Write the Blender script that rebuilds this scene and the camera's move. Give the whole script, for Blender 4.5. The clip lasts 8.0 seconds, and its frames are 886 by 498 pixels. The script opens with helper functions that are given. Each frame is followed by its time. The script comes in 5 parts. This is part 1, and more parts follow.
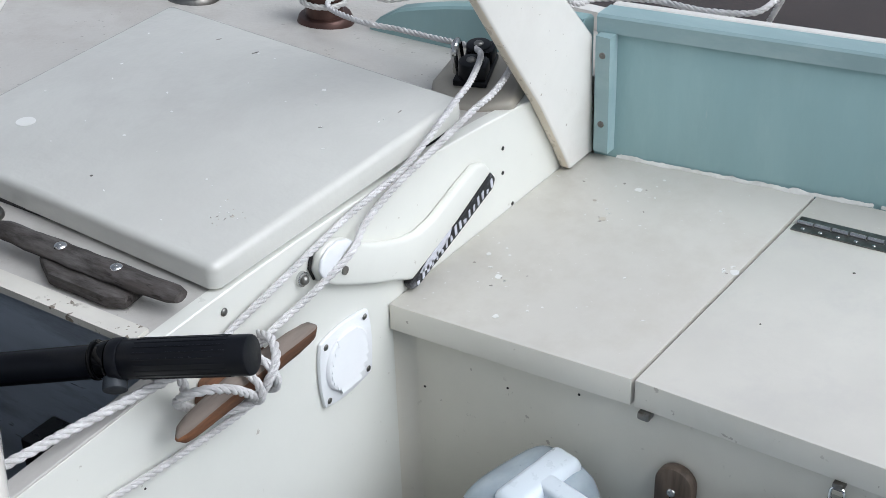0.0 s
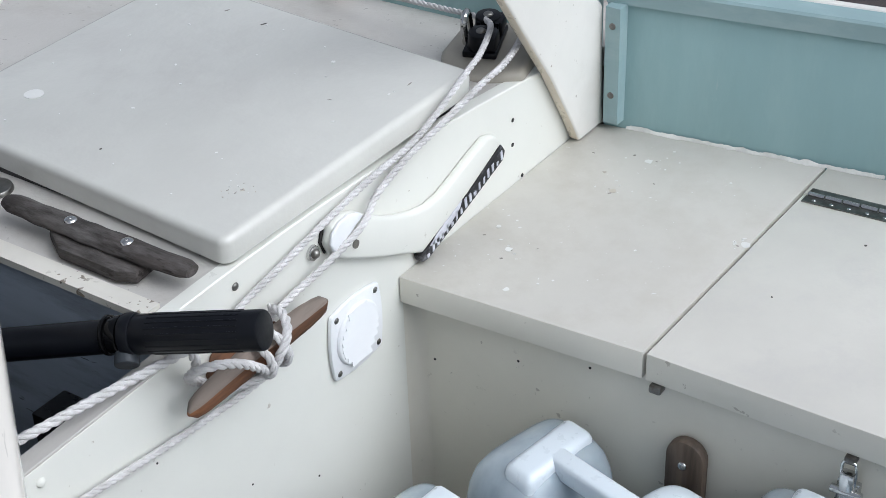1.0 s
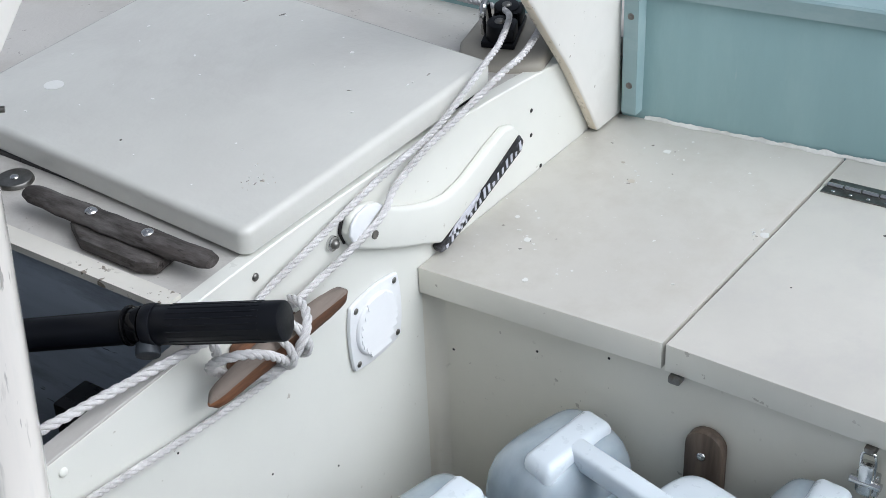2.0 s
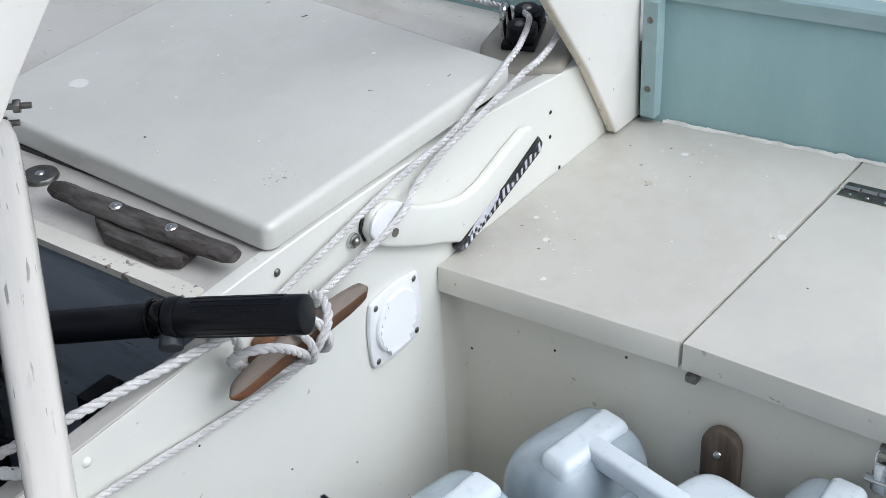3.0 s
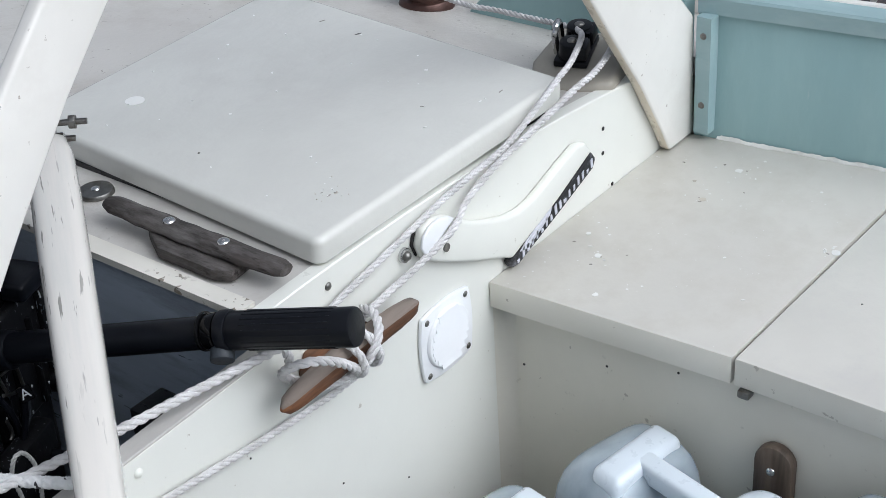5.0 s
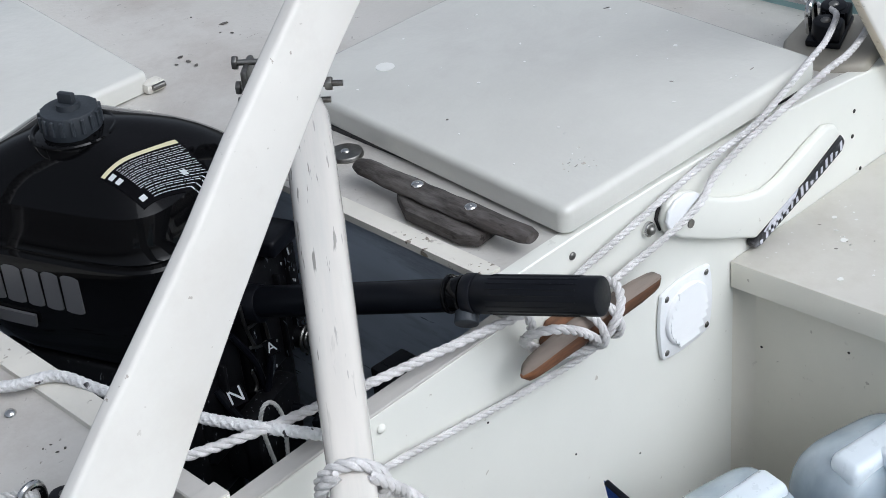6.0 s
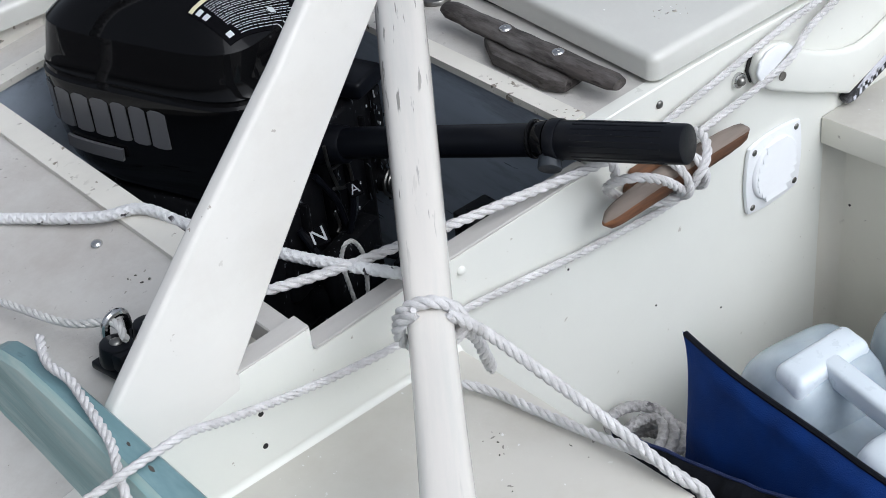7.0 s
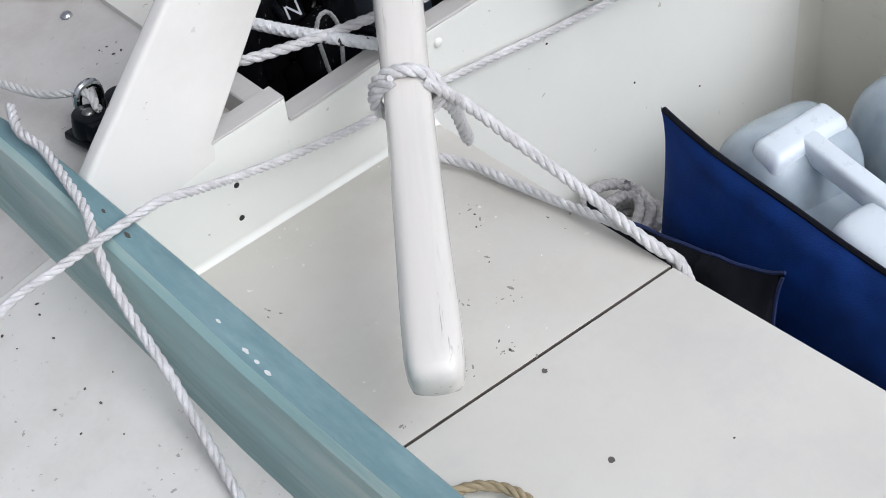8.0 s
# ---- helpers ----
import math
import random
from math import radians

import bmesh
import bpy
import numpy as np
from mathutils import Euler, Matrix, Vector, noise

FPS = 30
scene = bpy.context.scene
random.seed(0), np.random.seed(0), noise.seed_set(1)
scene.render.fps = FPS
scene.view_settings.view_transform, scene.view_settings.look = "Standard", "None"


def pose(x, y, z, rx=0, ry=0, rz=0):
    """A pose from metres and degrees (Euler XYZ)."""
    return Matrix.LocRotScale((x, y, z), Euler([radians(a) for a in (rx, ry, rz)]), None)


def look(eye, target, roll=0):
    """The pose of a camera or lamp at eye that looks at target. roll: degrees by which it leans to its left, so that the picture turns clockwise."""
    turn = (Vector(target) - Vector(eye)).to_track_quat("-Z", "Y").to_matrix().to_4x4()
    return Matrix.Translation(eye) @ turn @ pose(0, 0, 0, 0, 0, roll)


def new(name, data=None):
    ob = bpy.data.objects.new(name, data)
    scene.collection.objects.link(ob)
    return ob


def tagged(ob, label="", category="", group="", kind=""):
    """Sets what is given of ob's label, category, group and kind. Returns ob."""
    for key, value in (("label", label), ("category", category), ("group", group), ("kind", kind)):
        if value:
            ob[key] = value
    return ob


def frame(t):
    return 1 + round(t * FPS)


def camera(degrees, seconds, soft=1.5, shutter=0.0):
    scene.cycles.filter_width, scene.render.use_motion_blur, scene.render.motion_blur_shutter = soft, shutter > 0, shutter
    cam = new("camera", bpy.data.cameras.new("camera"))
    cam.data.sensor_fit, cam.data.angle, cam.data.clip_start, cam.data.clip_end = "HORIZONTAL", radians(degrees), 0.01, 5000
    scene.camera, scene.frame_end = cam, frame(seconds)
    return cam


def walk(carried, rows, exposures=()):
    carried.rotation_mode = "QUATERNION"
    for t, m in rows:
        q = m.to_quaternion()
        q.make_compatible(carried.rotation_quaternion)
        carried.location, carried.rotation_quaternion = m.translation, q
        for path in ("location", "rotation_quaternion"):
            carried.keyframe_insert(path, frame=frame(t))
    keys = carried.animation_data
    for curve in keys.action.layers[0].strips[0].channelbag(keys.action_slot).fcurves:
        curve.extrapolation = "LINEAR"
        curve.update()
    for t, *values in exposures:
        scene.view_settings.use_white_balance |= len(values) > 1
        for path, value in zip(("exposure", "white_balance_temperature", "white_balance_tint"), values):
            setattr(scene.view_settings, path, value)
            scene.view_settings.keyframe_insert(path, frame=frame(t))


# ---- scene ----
cam = camera(31.00, 8.0, soft=0.6)
PATH = [
    (0, pose(-1.3276, -1.0278, 1.1006, 58.610, 1.696, -55.725)),
    (0.5, pose(-1.3283, -1.0205, 1.1016, 58.170, 1.385, -55.715)),
    (1, pose(-1.3252, -1.0127, 1.1054, 57.369, 1.762, -55.712)),
    (1.5, pose(-1.3211, -1.0061, 1.1097, 56.876, 2.055, -55.572)),
    (3, pose(-1.3522, -1.0182, 1.1043, 57.459, 1.993, -54.602)),
    (3.5, pose(-1.3490, -1.0195, 1.1098, 57.139, 2.389, -54.620)),
    (4, pose(-1.3514, -1.0157, 1.1064, 57.046, 2.503, -54.605)),
    (4.2, pose(-1.3566, -1.0205, 1.1000, 57.341, 2.630, -54.517)),
    (5.3, pose(-1.3520, -1.0355, 1.0943, 58.665, 3.472, -51.058)),
    (5.5, pose(-1.3595, -1.0246, 1.0926, 58.679, 3.746, -49.481)),
    (6, pose(-1.3894, -1.0121, 1.0841, 58.509, 4.822, -44.931)),
    (6.5, pose(-1.3941, -1.0129, 1.0712, 56.738, 5.117, -42.119)),
    (7, pose(-1.3913, -1.0213, 1.0638, 53.932, 5.196, -41.324)),
    (7.5, pose(-1.3925, -1.0192, 1.0514, 50.155, 4.945, -41.694)),
    (8, pose(-1.4008, -1.0272, 1.0326, 46.857, 4.642, -41.969)),
]
walk(cam, PATH, exposures=((0, -0.27, 5860, 9), (5.5, -0.27, 5850, 9), (7, -0.24, 5880, 9.5), (8, -0.25, 5950, 12)))

# ---- light: bright overcast ----
world = bpy.data.worlds.new("overcast_sky")
scene.world = world
world.use_nodes = True
wn, wl = world.node_tree.nodes, world.node_tree.links
sky = wn.new("ShaderNodeTexSky")
sky.sky_type = "NISHITA"
sky.sun_disc = False
sky.sun_elevation = radians(48)
sky.sun_rotation = radians(174)
sky.air_density, sky.dust_density, sky.ozone_density = 1.0, 6.0, 1.0
hsv = wn.new("ShaderNodeHueSaturation")
hsv.inputs["Saturation"].default_value = 0.25
wl.new(sky.outputs[0], hsv.inputs["Color"])
wl.new(hsv.outputs[0], wn["Background"].inputs[0])
wn["Background"].inputs[1].default_value = 0.15
sun = new("sun", bpy.data.lights.new("sun", "SUN"))
sun.data.energy, sun.data.angle, sun.data.color = 1.28, radians(60), (1.0, 0.98, 0.95)
sun.matrix_world = look((0.5, -4.8, 5.4), (0, 0, 0))


# ---- materials ----
def material(name, color, rough=0.5, metal=0.0, vary=0.08, scale=6.0, bump=0.0, bump_scale=200.0, spots=None, spot_scale=40.0,
             spot_amount=0.3, spot_edge=0.02, coat=0.0, stretch=(1, 1, 1), spec=0.5, second=None, second_amount=0.5, second_scale=3.0, rough_vary=0.12):
    """Painted or bare surface: broad tone drift, fine grain, optional specks and a second worn tone."""
    m = bpy.data.materials.new(name)
    m.use_nodes = True
    n, l = m.node_tree.nodes, m.node_tree.links
    b = n["Principled BSDF"]
    tc, mp = n.new("ShaderNodeTexCoord"), n.new("ShaderNodeMapping")
    mp.inputs["Scale"].default_value = stretch
    l.new(tc.outputs["Object"], mp.inputs["Vector"])

    def noisy(s, detail=6.0, rgh=0.6):
        t = n.new("ShaderNodeTexNoise")
        t.inputs["Scale"].default_value, t.inputs["Detail"].default_value, t.inputs["Roughness"].default_value = s, detail, rgh
        l.new(mp.outputs[0], t.inputs["Vector"])
        return t

    def ramp(src, lo, hi, c0=(0, 0, 0, 1), c1=(1, 1, 1, 1)):
        r = n.new("ShaderNodeValToRGB")
        r.color_ramp.elements[0].position, r.color_ramp.elements[1].position = lo, hi
        r.color_ramp.elements[0].color, r.color_ramp.elements[1].color = c0, c1
        l.new(src, r.inputs[0])
        return r.outputs[0]

    def mix(fac, a, c):
        x = n.new("ShaderNodeMix")
        x.data_type = "RGBA"
        l.new(fac, x.inputs[0])
        for k, v in ((6, a), (7, c)):
            if isinstance(v, tuple):
                x.inputs[k].default_value = v
            else:
                l.new(v, x.inputs[k])
        return x.outputs[2]

    c = tuple(color) + (1,)
    dark = tuple(v * (1 - vary) for v in color) + (1,)
    light = tuple(min(1, v * (1 + vary * 0.6)) for v in color) + (1,)
    big = noisy(scale)
    col = mix(ramp(big.outputs[0], 0.35, 0.65), dark, light)
    if second:
        sec = noisy(second_scale, 8.0, 0.7)
        mid = 0.62 - 0.24 * second_amount
        col = mix(ramp(sec.outputs[0], mid - 0.05, mid + 0.20), col, tuple(second) + (1,))
    if spots:
        sp, where = noisy(spot_scale, 3.0, 0.55), noisy(spot_scale * 0.13, 2.0)
        mid = 0.70 - 0.16 * spot_amount
        both = n.new("ShaderNodeMath")
        both.operation = "MULTIPLY"
        l.new(ramp(sp.outputs[0], mid, mid + spot_edge), both.inputs[0])
        l.new(ramp(where.outputs[0], 0.46, 0.56), both.inputs[1])
        col = mix(both.outputs[0], col, tuple(spots) + (1,))
    l.new(col, b.inputs["Base Color"])
    fine = noisy(scale * 9)
    rr = n.new("ShaderNodeMapRange")
    rr.inputs["To Min"].default_value, rr.inputs["To Max"].default_value = max(0.02, rough - rough_vary), min(1, rough + rough_vary)
    l.new(fine.outputs[0], rr.inputs["Value"])
    l.new(rr.outputs[0], b.inputs["Roughness"])
    b.inputs["Metallic"].default_value = metal
    b.inputs["Coat Weight"].default_value = coat
    b.inputs["Specular IOR Level"].default_value = spec
    if bump:
        bn, bt = n.new("ShaderNodeBump"), noisy(bump_scale, 3.0)
        bn.inputs["Strength"].default_value, bn.inputs["Distance"].default_value = bump, 0.002
        l.new(bt.outputs[0], bn.inputs["Height"])
        l.new(bn.outputs[0], b.inputs["Normal"])
    return m


CREAM = (0.755, 0.755, 0.70)
GREYED = (0.565, 0.545, 0.495)
M_BULK = material("cream_gloss_paint", CREAM, 0.32, vary=0.035, scale=3, bump=0.06, bump_scale=60, spots=(0.5, 0.47, 0.41), spot_scale=80, spot_amount=0.04)
M_BENCH = material("bench_paint", GREYED, 0.42, vary=0.05, scale=4, bump=0.12, bump_scale=90, spots=(0.70, 0.70, 0.68), spot_scale=110, spot_amount=0.1,
                   second=(0.515, 0.49, 0.435), second_amount=0.42, second_scale=9)
M_LID = material("clean_lid_paint", (0.71, 0.685, 0.625), 0.36, vary=0.05, scale=5, bump=0.14, bump_scale=70, second=(0.645, 0.62, 0.58), second_amount=0.3, second_scale=8)
M_DECK = material("deck_paint", (0.545, 0.525, 0.49), 0.34, vary=0.06, scale=3, bump=0.35, bump_scale=130, second=(0.40, 0.365, 0.33), second_amount=0.42, second_scale=4,
                  spots=(0.30, 0.28, 0.25), spot_scale=120, spot_amount=0.16)
M_SIDEDECK = material("pale_side_deck_paint", (0.66, 0.645, 0.60), 0.32, vary=0.06, scale=4, bump=0.2, bump_scale=90, second=(0.57, 0.55, 0.50), second_amount=0.38, second_scale=6,
                      spots=(0.36, 0.34, 0.30), spot_scale=130, spot_amount=0.25)
M_HATCH = material("hatch_paint", (0.635, 0.630, 0.585), 0.15, coat=0.35, vary=0.06, scale=4, bump=0.42, bump_scale=38, rough_vary=0.10,
                   second=(0.60, 0.588, 0.548), second_amount=0.35, second_scale=7)
M_FRONT = material("beige_bench_front_paint", (0.70, 0.672, 0.59), 0.4, vary=0.05, scale=4, bump=0.08, bump_scale=70, spots=(0.45, 0.42, 0.36), spot_scale=80, spot_amount=0.15)
M_LIP = material("cream_edge_paint", (0.755, 0.725, 0.64), 0.4, vary=0.05, scale=6, bump=0.08, bump_scale=60, spots=(0.50, 0.46, 0.39), spot_scale=80, spot_amount=0.15)
# shade of the left bench joint, put into the colour of the panel's end
M_GAPSHADE = material("bench_joint_shade", (0.085, 0.072, 0.06), 0.8, vary=0.4, scale=30, bump=0.3, bump_scale=120)
M_WHITE = material("white_gloss_paint", (0.79, 0.768, 0.722), 0.21, rough_vary=0.05, vary=0.04, scale=5, bump=0.05, bump_scale=40, coat=0.2)
M_TILLER = material("worn_white_varnish", (0.695, 0.66, 0.61), 0.17, rough_vary=0.05, vary=0.07, scale=6, bump=0.10, bump_scale=50, coat=0.35,
                    spots=(0.27, 0.26, 0.235), spot_scale=200, spot_amount=0.60, spot_edge=0.05, stretch=(1, 1, 0.085), second=(0.60, 0.59, 0.55), second_amount=0.42, second_scale=40)
M_ARCH = material("scuffed_white_gloss", (0.79, 0.768, 0.722), 0.21, rough_vary=0.05, vary=0.05, scale=5, bump=0.06, bump_scale=40, coat=0.2,
                  spots=(0.42, 0.38, 0.33), spot_scale=90, spot_amount=0.12, spot_edge=0.03, second=(0.73, 0.70, 0.65), second_amount=0.25, second_scale=7)
# scuffed arch edge with warm bounced light put into its colour
M_ARCHBOUNCE = material("warm_bounce_edge", (0.70, 0.63, 0.51), 0.3, vary=0.08, scale=9, bump=0.08, bump_scale=60, spots=(0.40, 0.33, 0.25), spot_scale=120, spot_amount=0.2)
M_AQUA = material("aqua_paint", (0.275, 0.415, 0.42), 0.45, vary=0.10, scale=5, bump=0.12, bump_scale=70, second=(0.32, 0.465, 0.465), second_amount=0.45, second_scale=9,
                  stretch=(1, 1, 0.25), spots=(0.36, 0.47, 0.47), spot_scale=60, spot_amount=0.2, spot_edge=0.08)
M_AQUA_TOP = material("darker_aqua_paint", (0.155, 0.262, 0.280), 0.40, vary=0.14, scale=9, bump=0.14, bump_scale=70, second=(0.245, 0.365, 0.385), second_amount=0.42, second_scale=14,
                      stretch=(1.5, 0.35, 1), spots=(0.07, 0.13, 0.14), spot_scale=50, spot_amount=0.35, spot_edge=0.05)
M_AQUA_LIGHT = material("light_aqua_paint", (0.31, 0.435, 0.45), 0.42, vary=0.10, scale=6, bump=0.12, bump_scale=70, second=(0.38, 0.49, 0.49), second_amount=0.4, second_scale=12, stretch=(1, 0.3, 1))
M_AQUA_WORN = material("worn_aqua_wood", (0.275, 0.425, 0.415), 0.42, vary=0.30, scale=12, bump=0.25, bump_scale=110, second=(0.52, 0.595, 0.54), second_amount=0.60,
                       second_scale=17, stretch=(1.7, 0.12, 1.7), spots=(0.14, 0.21, 0.195), spot_scale=38, spot_amount=0.52, spot_edge=0.13)
M_TEAK = material("oiled_teak", (0.165, 0.068, 0.028), 0.6, vary=0.8, scale=30, bump=0.4, bump_scale=200, stretch=(0.15, 1, 1), second=(0.045, 0.022, 0.012), second_amount=0.55, second_scale=38)
M_WORNTEAK = material("bleached_teak", (0.23, 0.19, 0.16), 0.8, vary=0.75, scale=40, bump=0.6, bump_scale=150, stretch=(0.15, 1, 1), second=(0.10, 0.075, 0.06), second_amount=0.4, second_scale=40)
M_GREYTEAK = material("weathered_grey_teak", (0.050, 0.042, 0.038), 0.8, vary=0.6, scale=45, bump=1.0, bump_scale=110, stretch=(1, 0.22, 1), second=(0.135, 0.125, 0.118), second_amount=0.50, second_scale=48,
                      spots=(0.018, 0.014, 0.012), spot_scale=130, spot_amount=0.9, spot_edge=0.06)
M_PADWOOD = material("striped_plywood", (0.12, 0.088, 0.065), 0.6, vary=0.45, scale=60, bump=0.4, bump_scale=180, stretch=(1, 1, 0.1))
M_COWL = material("gloss_black_cowl", (0.003, 0.003, 0.0035), 0.05, vary=0.2, scale=4, rough_vary=0.03, spec=0.20)
M_BLACK = material("matt_black_plastic", (0.0050, 0.0057, 0.0085), 0.36, spec=0.24, vary=0.2, scale=20, bump=0.05, bump_scale=250)
M_BLACKMETAL = material("scuffed_black_metal", (0.006, 0.006, 0.007), 0.35, spec=0.3, vary=0.25, scale=20, stretch=(1, 1, 0.35), bump=0.15, bump_scale=90, spots=(0.30, 0.31, 0.33), spot_scale=240, spot_amount=0.30, spot_edge=0.05)
M_SLATE = material("slate_plastic", (0.028, 0.034, 0.042), 0.55, vary=0.2, scale=20, bump=0.15, bump_scale=200)
M_CHROME = material("stainless_steel", (0.62, 0.62, 0.61), 0.16, metal=1.0, vary=0.1, scale=30)
M_DARKSTEEL = material("dull_steel", (0.24, 0.235, 0.22), 0.38, metal=1.0, vary=0.3, scale=40, second=(0.12, 0.10, 0.08), second_amount=0.4, second_scale=30)
M_BRONZE = material("brown_bronze", (0.10, 0.055, 0.045), 0.4, metal=0.6, vary=0.25, scale=20)
M_ROPE = material("white_rope", (0.68, 0.665, 0.66), 0.9, vary=0.16, scale=45, bump=0.6, bump_scale=700, second=(0.50, 0.485, 0.475), second_amount=0.5, second_scale=30)
M_ROPEOLD = material("greyed_rope", (0.62, 0.61, 0.585), 0.9, vary=0.16, scale=50, bump=0.5, bump_scale=700)
M_BRAID = material("braided_rope", (0.74, 0.735, 0.73), 0.85, vary=0.10, scale=60, bump=0.6, bump_scale=500, spots=(0.05, 0.045, 0.05), spot_scale=60, spot_amount=0.5)
M_COIL = material("grimy_braided_rope", (0.36, 0.35, 0.345), 0.9, vary=0.2, scale=60, bump=0.6, bump_scale=500, spots=(0.06, 0.055, 0.06), spot_scale=90, spot_amount=0.8)
M_TANROPE = material("tan_rope", (0.36, 0.29, 0.18), 0.9, vary=0.2, scale=60, bump=0.5, bump_scale=600)
M_PLY = material("worn_plywood_edge", (0.52, 0.50, 0.47), 0.7, vary=0.15, scale=14, bump=0.3, bump_scale=120, second=(0.36, 0.33, 0.30), second_amount=0.35, second_scale=14, stretch=(0.3, 1, 1))
M_TRIM = material("cream_trim_worn", (0.68, 0.655, 0.59), 0.5, vary=0.08, scale=8, bump=0.15, bump_scale=80, spots=(0.22, 0.19, 0.15), spot_scale=110, spot_amount=0.55)
M_WELL = material("blue_grey_well_paint", (0.40, 0.455, 0.53), 0.45, vary=0.15, scale=8, bump=0.15, bump_scale=60, second=(0.12, 0.13, 0.16), second_amount=0.10, second_scale=9, stretch=(1, 0.35, 2), spots=(0.05, 0.06, 0.09), spot_scale=60, spot_amount=0.3)
# dark tone chosen to weaken the light bounced up from the floor
M_SOLE = material("dark_unseen_floor", (0.075, 0.062, 0.050), 0.5, vary=0.3, scale=12, bump=0.3, bump_scale=60, stretch=(3, 0.3, 1))
# near black: dark well parts, and shade painted into the bench and hatch gaps
M_DARKFILL = material("dark_parts_and_gap_shade", (0.010, 0.010, 0.011), 0.3, vary=0.3, scale=10, bump=0.3, bump_scale=40)
M_VENT = material("white_plastic", (0.82, 0.83, 0.84), 0.35, vary=0.03, scale=10)
M_STRIP = material("worn_black_strip", (0.012, 0.012, 0.014), 0.6, vary=0.3, scale=30, bump=0.3, bump_scale=150, second=(0.30, 0.30, 0.32), second_amount=0.2, second_scale=38)
M_FLAKE = material("lilac_white_paint_remnant", (0.62, 0.62, 0.68), 0.6, vary=0.12, scale=40, second=(0.40, 0.40, 0.45), second_amount=0.35, second_scale=60)
M_BLUE = material("royal_blue_canvas", (0.003, 0.027, 0.150), 0.75, spec=0.2, vary=0.25, scale=14, bump=0.35, bump_scale=600)
M_BLUETRIM = material("blue_binding", (0.005, 0.015, 0.075), 0.8, vary=0.2, scale=30, bump=0.3, bump_scale=500)
M_DARKCLOTH = material("black_cloth", (0.006, 0.007, 0.011), 0.85, spec=0.15, vary=0.25, scale=10, bump=0.3, bump_scale=500)
M_HOLE = material("dark_hole", (0.015, 0.013, 0.012), 0.8)
M_GREYPRINT = material("silver_grey_print", (0.115, 0.115, 0.12), 0.4, vary=0.08)
M_LABELWHITE = material("white_print", (0.62, 0.64, 0.66), 0.4, vary=0.08)
M_YELLOW = material("pale_yellow_print", (0.66, 0.61, 0.40), 0.45, vary=0.05)
M_LABELBLACK = material("black_label_film", (0.004, 0.004, 0.005), 0.7, spec=0.03, vary=0.1)
M_BEIGEBASE = material("beige_gelcoat", (0.34, 0.315, 0.265), 0.45, vary=0.08, scale=20, bump=0.1, bump_scale=90)
M_WATER = material("dark_brown_water", (0.050, 0.036, 0.030), 0.12, vary=0.3, scale=3, bump=0.6, bump_scale=9)
M_CAULK = material("flaking_white_filler", (0.72, 0.71, 0.67), 0.8, vary=0.15, scale=40, bump=0.5, bump_scale=200)

M_CAN = bpy.data.materials.new("translucent_white_plastic")
M_CAN.use_nodes = True
_b = M_CAN.node_tree.nodes["Principled BSDF"]
_t = M_CAN.node_tree.nodes.new("ShaderNodeTexNoise")
_t.inputs["Scale"].default_value, _t.inputs["Detail"].default_value = 5.0, 4.0
_r = M_CAN.node_tree.nodes.new("ShaderNodeValToRGB")
_r.color_ramp.elements[0].color, _r.color_ramp.elements[1].color = (0.43, 0.50, 0.55, 1), (0.52, 0.59, 0.64, 1)
_r.color_ramp.elements[0].position, _r.color_ramp.elements[1].position = 0.35, 0.65
M_CAN.node_tree.links.new(_t.outputs[0], _r.inputs[0])
M_CAN.node_tree.links.new(_r.outputs[0], _b.inputs["Base Color"])
_b.inputs["Roughness"].default_value = 0.22
_b.inputs["Subsurface Weight"].default_value = 0.5
_b.inputs["Subsurface Radius"].default_value = (0.03, 0.035, 0.04)
_b.inputs["Transmission Weight"].default_value = 0.25

M_CANTHICK = material("thick_white_plastic", (0.70, 0.76, 0.81), 0.30, vary=0.03, scale=8)
M_CHIP = material("bare_white_chip", (0.72, 0.72, 0.69), 0.7, vary=0.08)
M_SCUFF = material("grey_scuff", (0.30, 0.28, 0.255), 0.9, vary=0.3, scale=60)
M_DIRT = material("dark_dirt", (0.10, 0.09, 0.08), 0.9, vary=0.3, scale=60)
M_TANCHIP = material("tan_chip", (0.50, 0.46, 0.39), 0.8, vary=0.15, scale=60)

# ---- building helpers ----
def link(name, bm, mat, parent=None, label="", smooth=True, sharp=35):
    me = bpy.data.meshes.new(name)
    bmesh.ops.recalc_face_normals(bm, faces=bm.faces)
    for f in bm.faces:
        f.smooth = smooth
    bm.to_mesh(me)
    bm.free()
    if smooth:
        me.set_sharp_from_angle(angle=radians(sharp))
    for one in mat if isinstance(mat, (list, tuple)) else (mat,):
        me.materials.append(one)
    ob = new(name, me)
    if parent:
        ob.parent = parent
    if label:
        ob["label"] = label
    return ob


def part(name, bm, mat, parent, label="", **kw):
    return link(name, bm, mat, parent, label, **kw)


def thing(name, label, category, group="", at=None):
    ob = new(name)
    ob.empty_display_size = 0.02
    if at is not None:
        ob.matrix_world = at
    return tagged(ob, label, category, group)


def bevel(bm, width, segments=2, sharp=40):
    edges = [e for e in bm.edges if len(e.link_faces) == 2 and e.calc_face_angle(0) > radians(sharp)]
    bmesh.ops.bevel(bm, geom=edges, offset=width, segments=segments, affect="EDGES", profile=0.5, clamp_overlap=True)
    return bm


